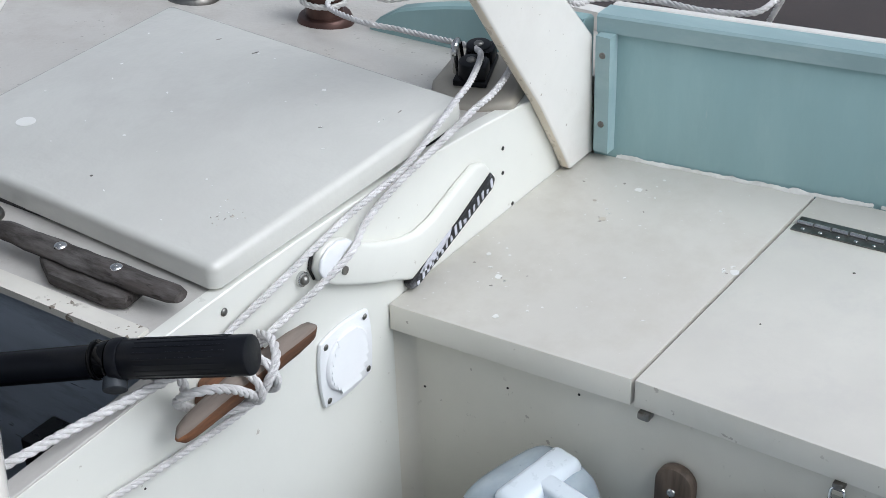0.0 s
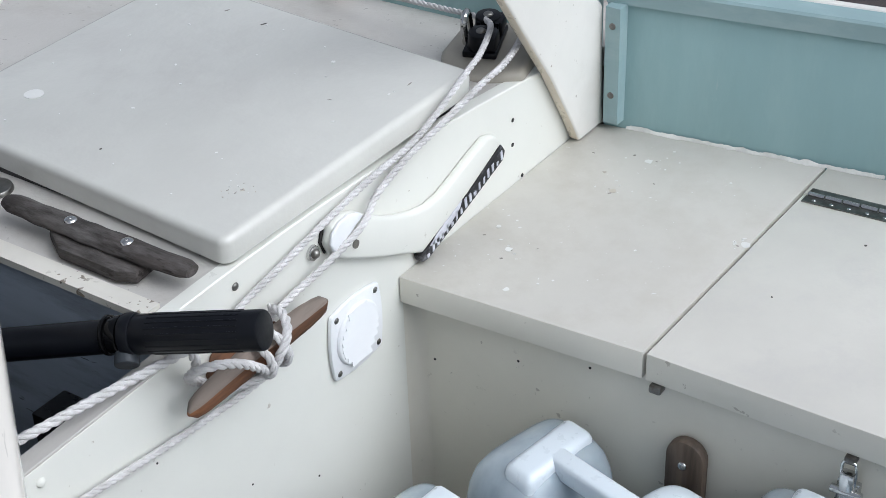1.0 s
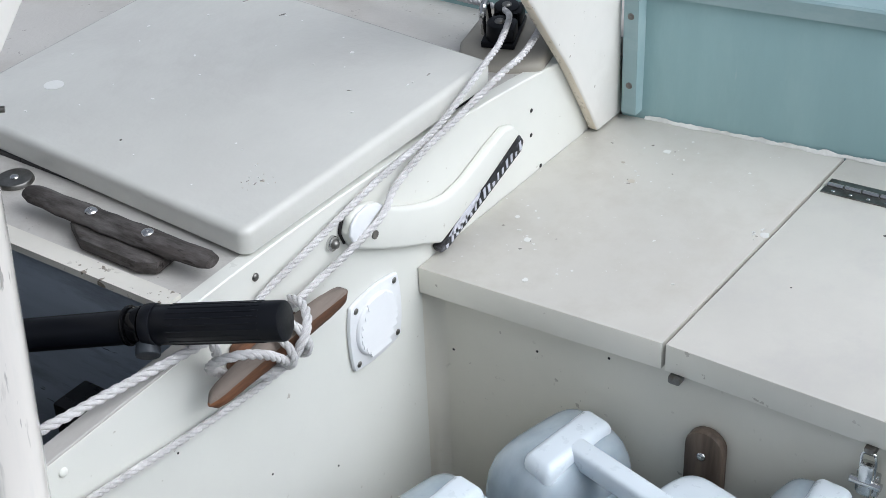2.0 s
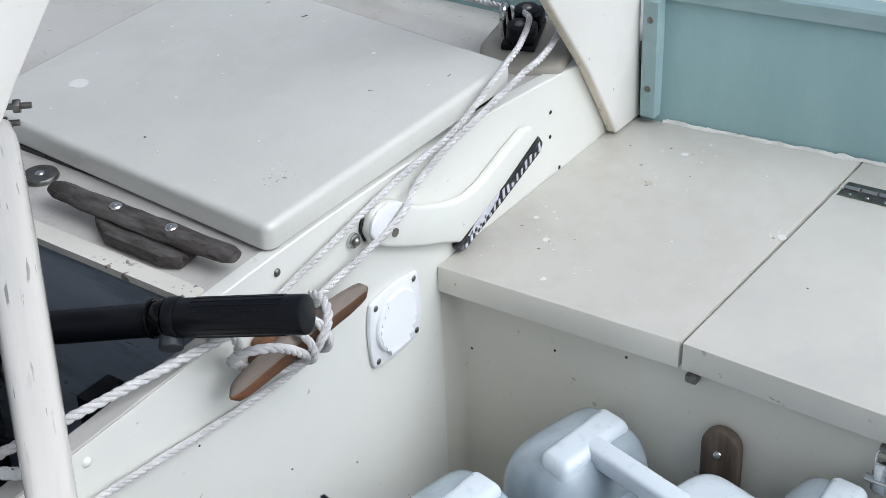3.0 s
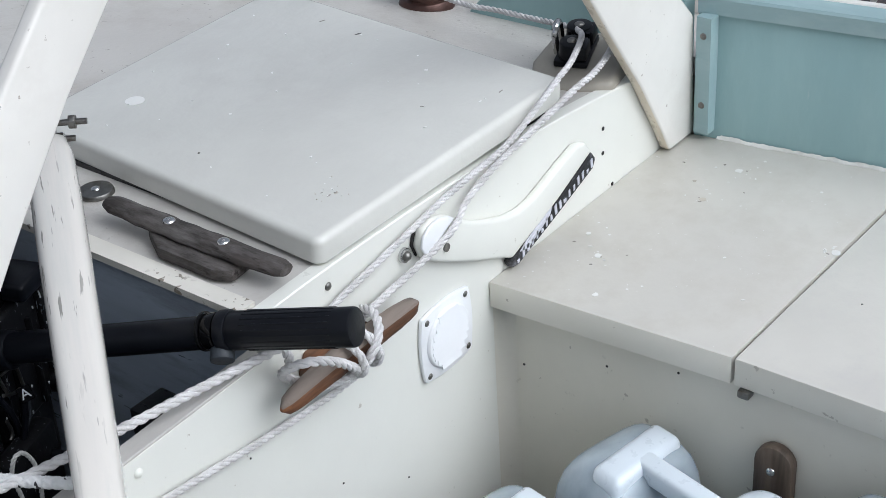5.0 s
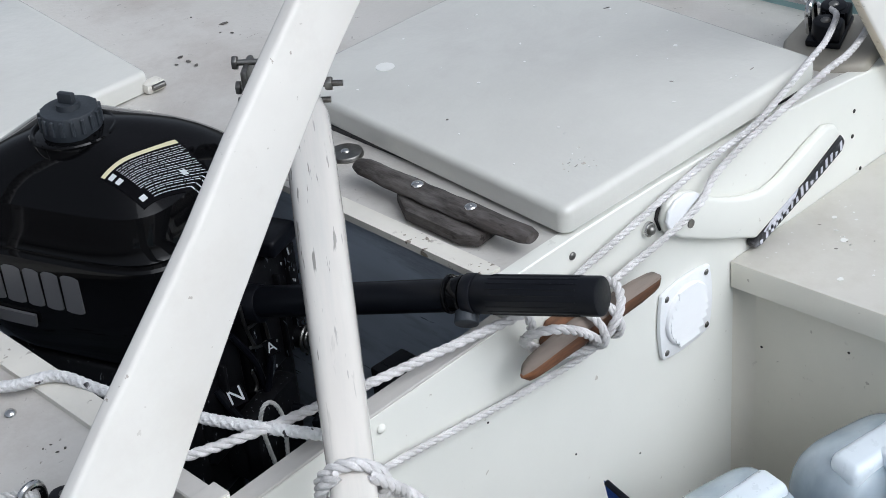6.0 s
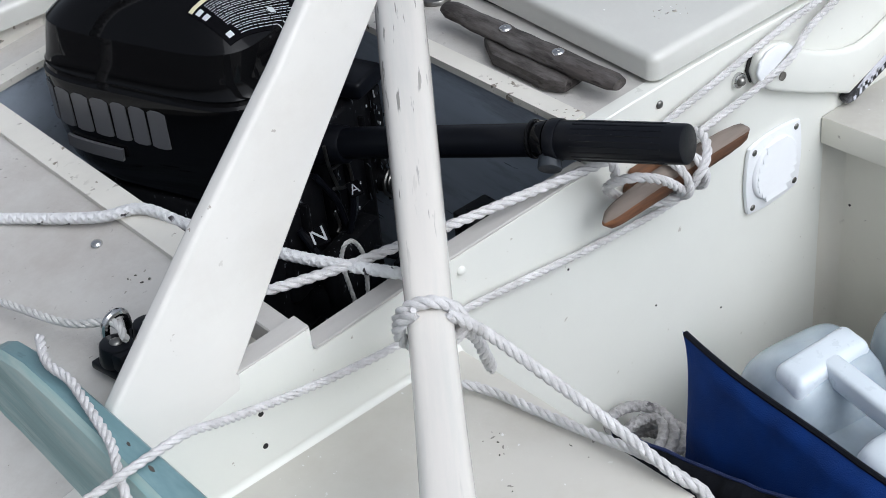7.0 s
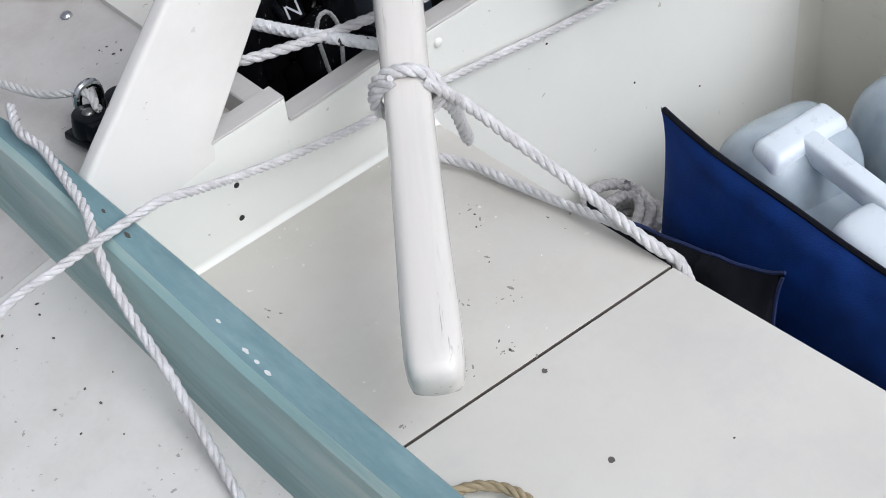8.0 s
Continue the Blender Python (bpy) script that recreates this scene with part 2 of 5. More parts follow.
def box(x0, x1, y0, y1, z0, z1, r=0.0, seg=2):
    bm = bmesh.new()
    bmesh.ops.create_cube(bm, size=1, matrix=Matrix.Translation(((x0 + x1) / 2, (y0 + y1) / 2, (z0 + z1) / 2)) @ Matrix.Diagonal((x1 - x0, y1 - y0, z1 - z0, 1)))
    if r:
        bevel(bm, r, seg)
    return bm


def prism(points, depth, plane="xz", base=0.0, r=0.0, seg=2):
    """A flat outline given thickness. plane xz: depth runs along y from base; xy: along z; yz: along x."""
    bm = bmesh.new()
    place = {"xz": lambda a, b, d: (a, d, b), "xy": lambda a, b, d: (a, b, d), "yz": lambda a, b, d: (d, a, b)}[plane]
    lo = [bm.verts.new(place(a, b, base)) for a, b in points]
    hi = [bm.verts.new(place(a, b, base + depth)) for a, b in points]
    bm.faces.new(lo), bm.faces.new(hi[::-1])
    for i in range(len(points)):
        j = (i + 1) % len(points)
        bm.faces.new((lo[i], hi[i], hi[j], lo[j]))
    bmesh.ops.recalc_face_normals(bm, faces=bm.faces)
    if r:
        bevel(bm, r, seg)
    bmesh.ops.triangulate(bm, faces=[f for f in bm.faces if len(f.verts) > 4])
    return bm


def cyl(p0, p1, r0, r1=None, sides=24, r=0.0):
    p0, p1 = Vector(p0), Vector(p1)
    bm = bmesh.new()
    d = p1 - p0
    m = Matrix.Translation((p0 + p1) / 2) @ d.to_track_quat("Z", "Y").to_matrix().to_4x4()
    bmesh.ops.create_cone(bm, cap_ends=True, segments=sides, radius1=r0, radius2=r0 if r1 is None else r1, depth=d.length, matrix=m)
    if r:
        bevel(bm, r, 2, 50)
    return bm


def dome(p, normal, radius, height, sides=16):
    """A screw or bolt head."""
    bm = bmesh.new()
    bmesh.ops.create_uvsphere(bm, u_segments=sides, v_segments=8, radius=1)
    bmesh.ops.delete(bm, geom=[v for v in bm.verts if v.co.z < -0.01], context="VERTS")
    m = Matrix.Translation(p) @ Vector(normal).to_track_quat("Z", "Y").to_matrix().to_4x4() @ Matrix.Diagonal((radius, radius, height, 1))
    bmesh.ops.transform(bm, matrix=m, verts=bm.verts)
    bmesh.ops.holes_fill(bm, edges=bm.edges)
    return bm


def join(*bms):
    out = bms[0]
    for other in bms[1:]:
        me = bpy.data.meshes.new("join")
        other.to_mesh(me)
        other.free()
        out.from_mesh(me)
        bpy.data.meshes.remove(me)
    return out


def glide(points, step):
    """Even samples along a smooth curve through the points."""
    p = [Vector(q) for q in points]
    p = [p[0] * 2 - p[1]] + p + [p[-1] * 2 - p[-2]]
    dense = []
    for i in range(1, len(p) - 2):
        a, b, c, d = p[i - 1:i + 3]
        for k in range(24):
            t = k / 24
            dense.append(0.5 * ((2 * b) + (c - a) * t + (2 * a - 5 * b + 4 * c - d) * t * t + (3 * b - a - 3 * c + d) * t ** 3))
    dense.append(p[-2])
    out, left = [dense[0]], step
    for a, b in zip(dense, dense[1:]):
        gap = (b - a).length
        while gap >= left and gap > 1e-9:
            a = a + (b - a) * (left / gap)
            out.append(a)
            gap = (b - a).length
            left = step
        left -= gap
    return out


def frames_along(pts):
    """A twist-free pair of side vectors at each sample."""
    t = (pts[1] - pts[0]).normalized()
    u = t.orthogonal().normalized()
    out = []
    for i, q in enumerate(pts):
        n = (pts[min(i + 1, len(pts) - 1)] - pts[max(i - 1, 0)]).normalized()
        u = (u - n * u.dot(n)).normalized()
        out.append((u, n.cross(u)))
    return out


def sweep(pts, radius, sides=8, bm=None, squash=1.0):
    bm = bm or bmesh.new()
    fr, last = frames_along(pts), None
    for i, (q, (u, v)) in enumerate(zip(pts, fr)):
        r = radius(i) if callable(radius) else radius
        ring = [bm.verts.new(q + (u * math.cos(a) + v * squash * math.sin(a)) * r) for a in (2 * math.pi * k / sides for k in range(sides))]
        if last:
            for k in range(sides):
                bm.faces.new((last[k], last[(k + 1) % sides], ring[(k + 1) % sides], ring[k]))
        else:
            bm.faces.new(ring[::-1])
        last = ring
    bm.faces.new(last)
    return bm


def laid_rope(points, d=0.011, pitch=None, split=True):
    """Three strands laid round one another."""
    pitch = pitch or d * 3.3
    pts = glide(points, pitch / 9)
    fr = frames_along(pts)
    bm, strands = bmesh.new(), []
    for s in range(3):
        line = []
        for i, (q, (u, v)) in enumerate(zip(pts, fr)):
            a = 2 * math.pi * (i / 9 + s / 3)
            line.append(q + (u * math.cos(a) + v * math.sin(a)) * d * 0.255)
        sweep(line, d * 0.262, 6, bm)
        if split:
            strands.append(bm)
            bm = bmesh.new()
    return strands if split else bm


def braided_rope(points, d=0.013):
    """A plaited cover: rows of small overlapping yarns round a core."""
    sides, step = 20, d * 0.11
    pts = glide(points, step)
    fr = frames_along(pts)
    bm, last = bmesh.new(), None
    for i, (q, (u, v)) in enumerate(zip(pts, fr)):
        ring = []
        for k in range(sides):
            a = 2 * math.pi * k / sides
            p = 2 * math.pi * i / 14
            w = max(abs(math.sin(2 * a + p)), abs(math.sin(2 * a - p)))
            r = d / 2 * (0.78 + 0.30 * w ** 4)
            ring.append(bm.verts.new(q + (u * math.cos(a) + v * math.sin(a)) * r))
        if last:
            for k in range(sides):
                bm.faces.new((last[k], last[(k + 1) % sides], ring[(k + 1) % sides], ring[k]))
        else:
            bm.faces.new(ring[::-1])
        last = ring
    bm.faces.new(last)
    return bm


def rope(name, bm, mat, label, group="ropes"):
    if isinstance(bm, list):
        th = thing(name, label, "rope", group)
        for one in bm:
            part("strand", one, mat, th, sharp=60)
        return th
    return tagged(link(name, bm, mat, sharp=60), label, "rope", group)


def arc(cx, cy, r, a0, a1, n):
    return [(cx + r * math.cos(radians(a0 + (a1 - a0) * k / n)), cy + r * math.sin(radians(a0 + (a1 - a0) * k / n))) for k in range(n + 1)]


def deck_z(x):
    """Height of the cambered deck."""
    return 0.173 - 0.12 * (x + 0.21) ** 2


def slab(xs, ys, thick, top=None):
    """A piece of deck over the grid xs by ys that follows the camber."""
    top = top or (lambda x, y: deck_z(x))
    bm = bmesh.new()
    a = [[bm.verts.new((x, y, top(x, y))) for x in xs] for y in ys]
    b = [[bm.verts.new((x, y, top(x, y) - thick)) for x in xs] for y in ys]
    for j in range(len(ys) - 1):
        for i in range(len(xs) - 1):
            bm.faces.new((a[j][i], a[j][i + 1], a[j + 1][i + 1], a[j + 1][i]))
            bm.faces.new((b[j][i], b[j + 1][i], b[j + 1][i + 1], b[j][i + 1]))
    for j in range(len(ys) - 1):
        bm.faces.new((a[j][0], a[j + 1][0], b[j + 1][0], b[j][0]))
        bm.faces.new((a[j][-1], b[j][-1], b[j + 1][-1], a[j + 1][-1]))
    for i in range(len(xs) - 1):
        bm.faces.new((a[0][i], b[0][i], b[0][i + 1], a[0][i + 1]))
        bm.faces.new((a[-1][i], a[-1][i + 1], b[-1][i + 1], b[-1][i]))
    return bm


def span(a, b, n):
    return [a + (b - a) * k / n for k in range(n + 1)]


def structure(name, bm, mat, label, **kw):
    return tagged(link(name, bm, mat, **kw), label, kind="structure")


def screw(p, normal, parent, radius=0.0045, mat=None):
    return part("screw", join(dome(p, normal, radius, radius * 0.45), cyl(Vector(p) + Vector(normal) * radius * 0.25, Vector(p) + Vector(normal) * radius * 0.5, radius * 0.3, sides=6)), mat or M_CHROME, parent)


def hole(x, z, parent, r=0.0028, y=-0.0006):
    return part("screw_hole", cyl((x, y, z), (x, y + 0.004, z), r, sides=12), M_HOLE, parent)


def mark(name, parent, x, y, z, r, mat, seed, long=1.0, turn=0.0):
    """A paint chip or speck of dirt lying on a flat surface; r in millimetres."""
    rnd = random.Random(seed)
    ring = []
    for k in range(11):
        a = 2 * math.pi * k / 11
        q = r * 0.001 * rnd.uniform(0.68, 1.08)
        u, v = math.cos(a) * q * long, math.sin(a) * q
        ring.append((x + u * math.cos(turn) - v * math.sin(turn), y + u * math.sin(turn) + v * math.cos(turn)))
    return part(name, prism(ring, 0.0007, "xy", z - 0.0002), mat, parent)


# ---- water ----
bm = bmesh.new()
bmesh.ops.create_grid(bm, x_segments=1, y_segments=1, size=400, matrix=Matrix.Translation((0, 0, -0.75)))
structure("water", bm, M_WATER, "dark brown rippled water round the boat", smooth=False)

# ---- hull and deck ----
X_L, X_R = -1.42, 0.76
def side_deck():
    bm = slab(span(0.0, 1.0, 5), span(-1.75, 0.02, 14), 0.03)
    for v in bm.verts:
        low = v.co.z < deck_z(v.co.x) - 0.01
        inner_x = 0.5 - 0.21 * v.co.y if v.co.y > -0.5 else 0.605 - 0.06 * (v.co.y + 0.5)
        v.co.x = inner_x + (X_R - inner_x) * v.co.x
        v.co.z = deck_z(v.co.x) - (0.03 if low else 0)
    return bm


deck = structure("deck", join(
    slab(span(-0.394, X_R, 24), span(0.02, 1.7, 4), 0.03),
    slab(span(X_L, -0.86, 12), span(0.02, 0.075, 1), 0.03),
    slab(span(X_L, -0.80, 14), span(0.075, 1.7, 4), 0.03),
    slab(span(-0.80, -0.394, 8), span(0.655, 1.7, 3), 0.03),
    side_deck()), M_DECK, "cream painted cambered deck, speckled with dirt and chips")
structure("side_deck_left", slab(span(X_L, -0.98, 8), span(-1.75, 0.0195, 4), 0.03), M_SIDEDECK, "pale cream painted side deck, speckled with dirt")
structure("hull", join(box(X_L - 0.03, X_L, -1.75, 1.73, -0.9, deck_z(X_L) + 0.012), box(X_R, X_R + 0.03, -1.75, 1.73, -0.9, deck_z(X_R) + 0.012),
                       box(X_L, X_R, 1.70, 1.73, -0.9, 0.1), box(X_L, X_R, -1.78, -1.75, -0.9, 0.16)), M_WHITE, "white painted hull side and transom")

top_line = [(x, deck_z(x) + 0.002) for x in span(0.50, -0.394, 14)]
bulk = structure("bulkhead", prism([(-0.99, -0.46), (0.53, -0.46), (0.53, 0.09)] + top_line + [
    (-0.394, 0.119), (-0.653, 0.111), (-0.774, 0.103), (-0.774, 0.132), (-0.862, 0.127), (-0.99, 0.098)], 0.02, "xz", 0.0, 0.0015, 1), M_BULK,
    "cream gloss painted cockpit bulkhead with a cut for the motor")
part("sill", prism([(-0.396, 0.1195), (-0.396, 0.1235), (-0.653, 0.1155), (-0.7725, 0.1075), (-0.7725, 0.1035), (-0.653, 0.1115)], 0.024, "xz", -0.0015, 0.001, 1), M_PLY, bulk, "bare grey plywood edge")
part("sill", prism([(-0.7755, 0.1325), (-0.7755, 0.136), (-0.860, 0.1305), (-0.860, 0.1275)], 0.024, "xz", -0.0015, 0.001, 1), M_PLY, bulk, "bare grey plywood edge")
structure("pocket_rim", box(-0.8025, -0.7775, 0.0215, 0.0745, 0.02, 0.1295, 0.0015, 1), M_PLY, "bare grey plywood partition beside the motor well")
structure("pocket_floor", box(-0.86, -0.803, 0.0205, 0.0745, 0.06, 0.104), M_TRIM, "small cream recess beside the motor well")
for x, z in ((0.27, 0.098), (0.269, 0.061), (0.293, 0.002), (-0.844, 0.069), (-0.846, 0.029)):
    hole(x, z, bulk, 0.003)
for x, z in ((-0.438, 0.011), (-0.183, -0.192), (-0.56, -0.03), (-0.30, -0.12)):
    hole(x, z, bulk, 0.0014)

# motor well
structure("well_wall_right", box(-0.400, -0.3945, 0.0205, 0.648, -0.6, deck_z(-0.39) - 0.006), M_WELL, "scuffed blue-grey painted side of the motor well")
structure("well_wall_left", box(-0.7995, -0.794, 0.0205, 0.648, -0.6, deck_z(-0.8) - 0.006), M_WELL, "scuffed blue-grey painted side of the motor well")
structure("well_wall_aft", box(-0.7935, -0.4005, 0.648, 0.6545, -0.6, deck_z(-0.7) - 0.006), M_WELL, "scuffed blue-grey painted end of the motor well")
structure("well_floor", box(-0.80, -0.394, 0.0205, 0.655, -0.6, -0.55), M_DARKFILL, "black bottom of the motor well")
for nm, bm in (("left", slab(span(-0.803, -0.772, 1), span(0.0765, 0.66, 8), 0.009, lambda x, y: deck_z(x) + 0.006)),
               ("right", slab(span(-0.404, -0.380, 1), span(0.022, 0.66, 8), 0.009, lambda x, y: deck_z(x) + 0.005)),
               ("aft", slab(span(-0.772, -0.404, 6), span(0.644, 0.672, 1), 0.009, lambda x, y: deck_z(x) + 0.005))):
    structure("trim_" + nm, bevel(bm, 0.003, 2), M_TRIM, "chipped cream trim along the edge of the motor well")

# cockpit floor, corner mouldings and bench fronts
# the floor is out of view; its dark colour keeps the lower walls dim
structure("floor", box(-0.66, 0.06, -1.75, 0.0, -0.50, -0.46), M_SOLE, "unseen cockpit floor, coloured dark to cut bounced light")
structure("bench_front_right", box(0.030, 0.050, -1.70, -0.0005, -0.46, -0.038), M_FRONT, "cream painted front of the bench")
structure("bench_front_left", box(-0.640, -0.620, -1.70, -0.0005, -0.46, -0.038), M_BULK, "cream painted front of the bench")


def cove(r, n=6):
    """Section of a concave fillet in the corner of two faces, the corner at the origin."""
    return [(0.0, 0.0), (r, 0.0)] + [(r - r * math.sin(radians(90 * k / n)), r - r * math.cos(radians(90 * k / n))) for k in range(1, n)] + [(0.0, r)]


structure("corner_moulding", prism([(0.0305 - a, -0.0005 - b) for a, b in cove(0.024, 8)], 0.42, "xy", -0.4605), M_FRONT, "rounded cream fillet in the corner of bench and bulkhead", sharp=60)
structure("seat_fillet_left", prism([(-0.0008 - a, -0.0004 + b) for a, b in cove(0.0075)], 0.386, "yz", -0.985), M_BULK, "rounded cream fillet where the bench meets the bulkhead", sharp=60)


def xr(y):
    return 0.481 - 0.145 * y if y > -0.5 else 0.5535 - 0.06 * (y + 0.5)


def cream_lip(ob):
    """The edge that faces the cockpit keeps its cream paint; the top is worn grey."""
    for f in ob.data.polygons:
        f.material_index = 1 if f.normal.x < -0.5 else 0


def bench(name, pts, label, category="bench", kind="", mat=None):
    bm = prism(pts, 0.038, "xy", -0.038, 0.0012, 2)
    ob = link(name, bm, [mat or M_BENCH, M_LIP])
    cream_lip(ob)
    return tagged(ob, label, category, kind=kind)


seat_r = bench("seat_panel", [(0.0, -0.001), (0.020, -0.3346), (xr(-0.3430), -0.3430), (xr(0), -0.001)], "grey-cream painted bench panel with paint chips", "bench")
lid = thing("locker_lid", "hinged grey-cream painted bench locker lid", "locker lid")
panel = part("panel", prism([(0.020, -0.3392), (0.020, -1.70), (xr(-1.7) - 0.085, -1.70), (xr(-0.6) - 0.085, -0.6), (xr(-0.346) - 0.085, -0.3466)], 0.038, "xy", -0.038, 0.0012, 2), [M_LID, M_LIP], lid)
cream_lip(panel)
bench("hinge_rail", [(xr(-0.346) - 0.083, -0.3456), (xr(-0.6) - 0.083, -0.6), (xr(-1.7) - 0.083, -1.70), (xr(-1.7), -1.70), (xr(-0.6), -0.6), (xr(-0.346), -0.3462)], "grey-cream painted strip behind the locker lid", "bench")
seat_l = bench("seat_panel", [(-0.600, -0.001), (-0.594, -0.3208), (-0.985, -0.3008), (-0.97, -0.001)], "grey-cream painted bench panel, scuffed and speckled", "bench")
lid_l = bench("locker_lid", [(-0.594, -0.3232), (-0.575, -0.75), (-0.56, -1.70), (-1.0, -1.70), (-0.985, -0.3032)], "pale grey-cream painted bench locker lid, cleaner than the panel beside it", "locker lid", mat=M_LID)

# dark colour on the butted edge stands in for the shade inside the joint
seat_l.data.materials.append(M_GAPSHADE)
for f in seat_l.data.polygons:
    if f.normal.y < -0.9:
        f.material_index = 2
# unseen backing, added and coloured near black to shade the bench joints
structure("gap_backing_right", box(0.052, 0.50, -0.362, -0.318, -0.075, -0.0395), M_DARKFILL, "unseen dark backing added below the bench joint to deepen its shade")
structure("gap_backing_left", box(-0.98, -0.642, -0.338, -0.288, -0.075, -0.0395), M_DARKFILL, "unseen dark backing added below the bench joint to deepen its shade")
tagged(link("well_block", box(-0.452, -0.4005, 0.128, 0.176, -0.06, 0.014, 0.003), M_DARKFILL), "dark wooden block fixed inside the motor well", "block")

# ---- coamings ----
def coaming(stations):
    """Stations along the length: y, inner bottom x, inner top x, top z, outer top x, outer bottom x, bottom z."""
    bm, last = bmesh.new(), None
    for y, xi, xt, zt, xo, xb, zb in stations:
        s = 1 if xo > xt else -1
        ring = [bm.verts.new(p) for p in ((xi, y, zb), (xt, y, zt - 0.004), (xt + 0.003 * s, y, zt), (xo - 0.006 * s, y, zt), (xo, y, zt - 0.006), (xb, y, zb))]
        if last:
            for k in range(6):
                bm.faces.new((last[k], last[(k + 1) % 6], ring[(k + 1) % 6], ring[k]))
        else:
            bm.faces.new(ring)
        last = ring
    bm.faces.new(last[::-1])
    return bm


def lean(y):
    return 0.004 + 0.03 * max(0, -y - 0.02) if y > -0.5 else 0.0184


right_coaming = structure("coaming_right", coaming([(y, xr(y), xr(y) + lean(y), 0.197, xr(y) + lean(y) + 0.022, xr(y) + 0.024, -0.03) for y in span(-0.0205, -1.7, 24)]), M_AQUA,
                          "faded aqua painted wooden cockpit coaming board")
part("cap_rail", coaming([(y, xr(y) + lean(y) - 0.004, xr(y) + lean(y) - 0.004, 0.218, xr(y) + lean(y) + 0.040, xr(y) + lean(y) + 0.040, 0.191) for y in span(-0.0207, -1.7, 24)]), M_AQUA_LIGHT, right_coaming,
     "lighter worn aqua cap along the coaming")
part("edge_strip", coaming([(y, xr(y) + lean(y) + 0.0405, xr(y) + lean(y) + 0.0405, 0.2165, xr(y) + lean(y) + 0.060, xr(y) + lean(y) + 0.060, 0.190) for y in span(-0.0207, -1.7, 24)]), M_WHITE, right_coaming,
     "white painted strip along the outer edge of the cap")
AFT = [(0.0, 0.205), (0.06, 0.203), (0.12, 0.198), (0.18, 0.190), (0.23, 0.181), (0.27, 0.172), (0.31, 0.161), (0.343, 0.142), (0.361, 0.124), (0.368, 0.112)]
structure("coaming_right_aft", coaming([(y, 0.478 - 0.06 * y, 0.482 - 0.06 * y, z, 0.512 - 0.06 * y, 0.512 - 0.06 * y, 0.08) for y, z in AFT]), M_AQUA,
          "rounded aft end of the aqua coaming on the deck")
LEFT = [(0.200, 0.112), (0.196, 0.130), (0.182, 0.148), (0.155, 0.163), (0.11, 0.173), (0.05, 0.177)] + [(y, 0.178) for y in span(-0.03, -1.7, 20)]
left_coaming = structure("coaming_left", coaming([(y, -0.965, -0.990 - 0.004 * max(0, -y), z, -1.016 - 0.035 * min(0.4, max(0, 0.1 - y)), -1.031 - 0.035 * min(0.4, max(0, 0.1 - y)), 0.07)
                                   for y, z in LEFT]), [M_AQUA_TOP, M_AQUA_WORN], "worn aqua painted coaming with bare green-grey wood showing")
for f in left_coaming.data.polygons:
    f.material_index = 1 if f.normal.x < -0.45 else 0
structure("coaming_left_inner", box(-0.985, -0.966, -1.7, -0.0025, -0.03, 0.0695), M_AQUA, "inner face of the aqua coaming above the bench")
structure("toe_rail", slab(span(0.735, 0.7595, 1), span(-1.75, 0.9, 12), 0.11, lambda x, y: 0.098), M_WHITE, "white painted toe rail along the deck edge")
strip = thing("corner_cleat", "aqua painted wooden corner strip screwed to the coaming", "wooden strip")
part("batten", bevel(slab(span(0.470, 0.492, 1), span(-0.050, -0.027, 1), 0.180, lambda x, y: 0.192), 0.004, 2), M_AQUA_LIGHT, strip)
for z in (0.164, 0.057):
    screw((0.4695, -0.0385, z), (-1, -0.25, 0.1), strip, 0.005, M_DARKSTEEL)

# flaking filler at the foot of the coaming
random.seed(4)
bm, last, y = bmesh.new(), None, -0.056
while y > -0.9:
    w = max(0.0, 0.0042 + 0.0045 * noise.noise((y * 38, 1.7, 0.0)) + random.uniform(-0.0012, 0.0012))
    h = 0.0035 + 0.0035 * noise.noise((y * 55, 4.1, 0.0)) + random.uniform(-0.001, 0.001)
    if w < 0.0016:
        last = None
    else:
        row = [bm.verts.new((xr(y) - w, y, 0.0003)), bm.verts.new((xr(y) - w * 0.8, y, 0.0016)), bm.verts.new((xr(y) - 0.0006, y, 0.0012 + max(0.001, h)))]
        if last:
            bm.faces.new((last[0], row[0], row[1], last[1]))
            bm.faces.new((last[1], row[1], row[2], last[2]))
        last = row
    y -= random.choice((0.0025, 0.004, 0.006))
tagged(link("filler_flakes", bm, M_CAULK), "flaking white filler along the foot of the coaming", "filler", kind="stuff")

# ---- curved arch over the bulkhead ----
outer = [(-0.988, 0.085), (-0.986, 0.162), (-0.875, 0.285), (-0.762, 0.404), (-0.705, 0.472), (-0.592, 0.595), (-0.48, 0.70), (-0.37, 0.775), (-0.255, 0.80),
         (-0.14, 0.775), (-0.03, 0.70), (0.082, 0.595), (0.20, 0.475), (0.305, 0.370), (0.402, 0.271), (0.477, 0.189), (0.486, 0.0015)]
inner = [(0.418, 0.0015), (0.396, 0.041), (0.338, 0.135), (0.264, 0.237), (0.183, 0.354), (0.095, 0.455), (0.01, 0.54), (-0.07, 0.615), (-0.16, 0.675), (-0.255, 0.70),
         (-0.35, 0.68), (-0.44, 0.635), (-0.521, 0.569), (-0.58, 0.505), (-0.655, 0.411), (-0.725, 0.317), (-0.79, 0.225), (-0.857, 0.127), (-0.860, 0.110)]
bm = prism(outer + inner, 0.0185, "xz", 0.0)
foot = [e for e in bm.edges if all(v.co.x < -0.84 and v.co.z < 0.14 for v in e.verts) and sum(v.co.x for v in e.verts) / 2 > -0.97]
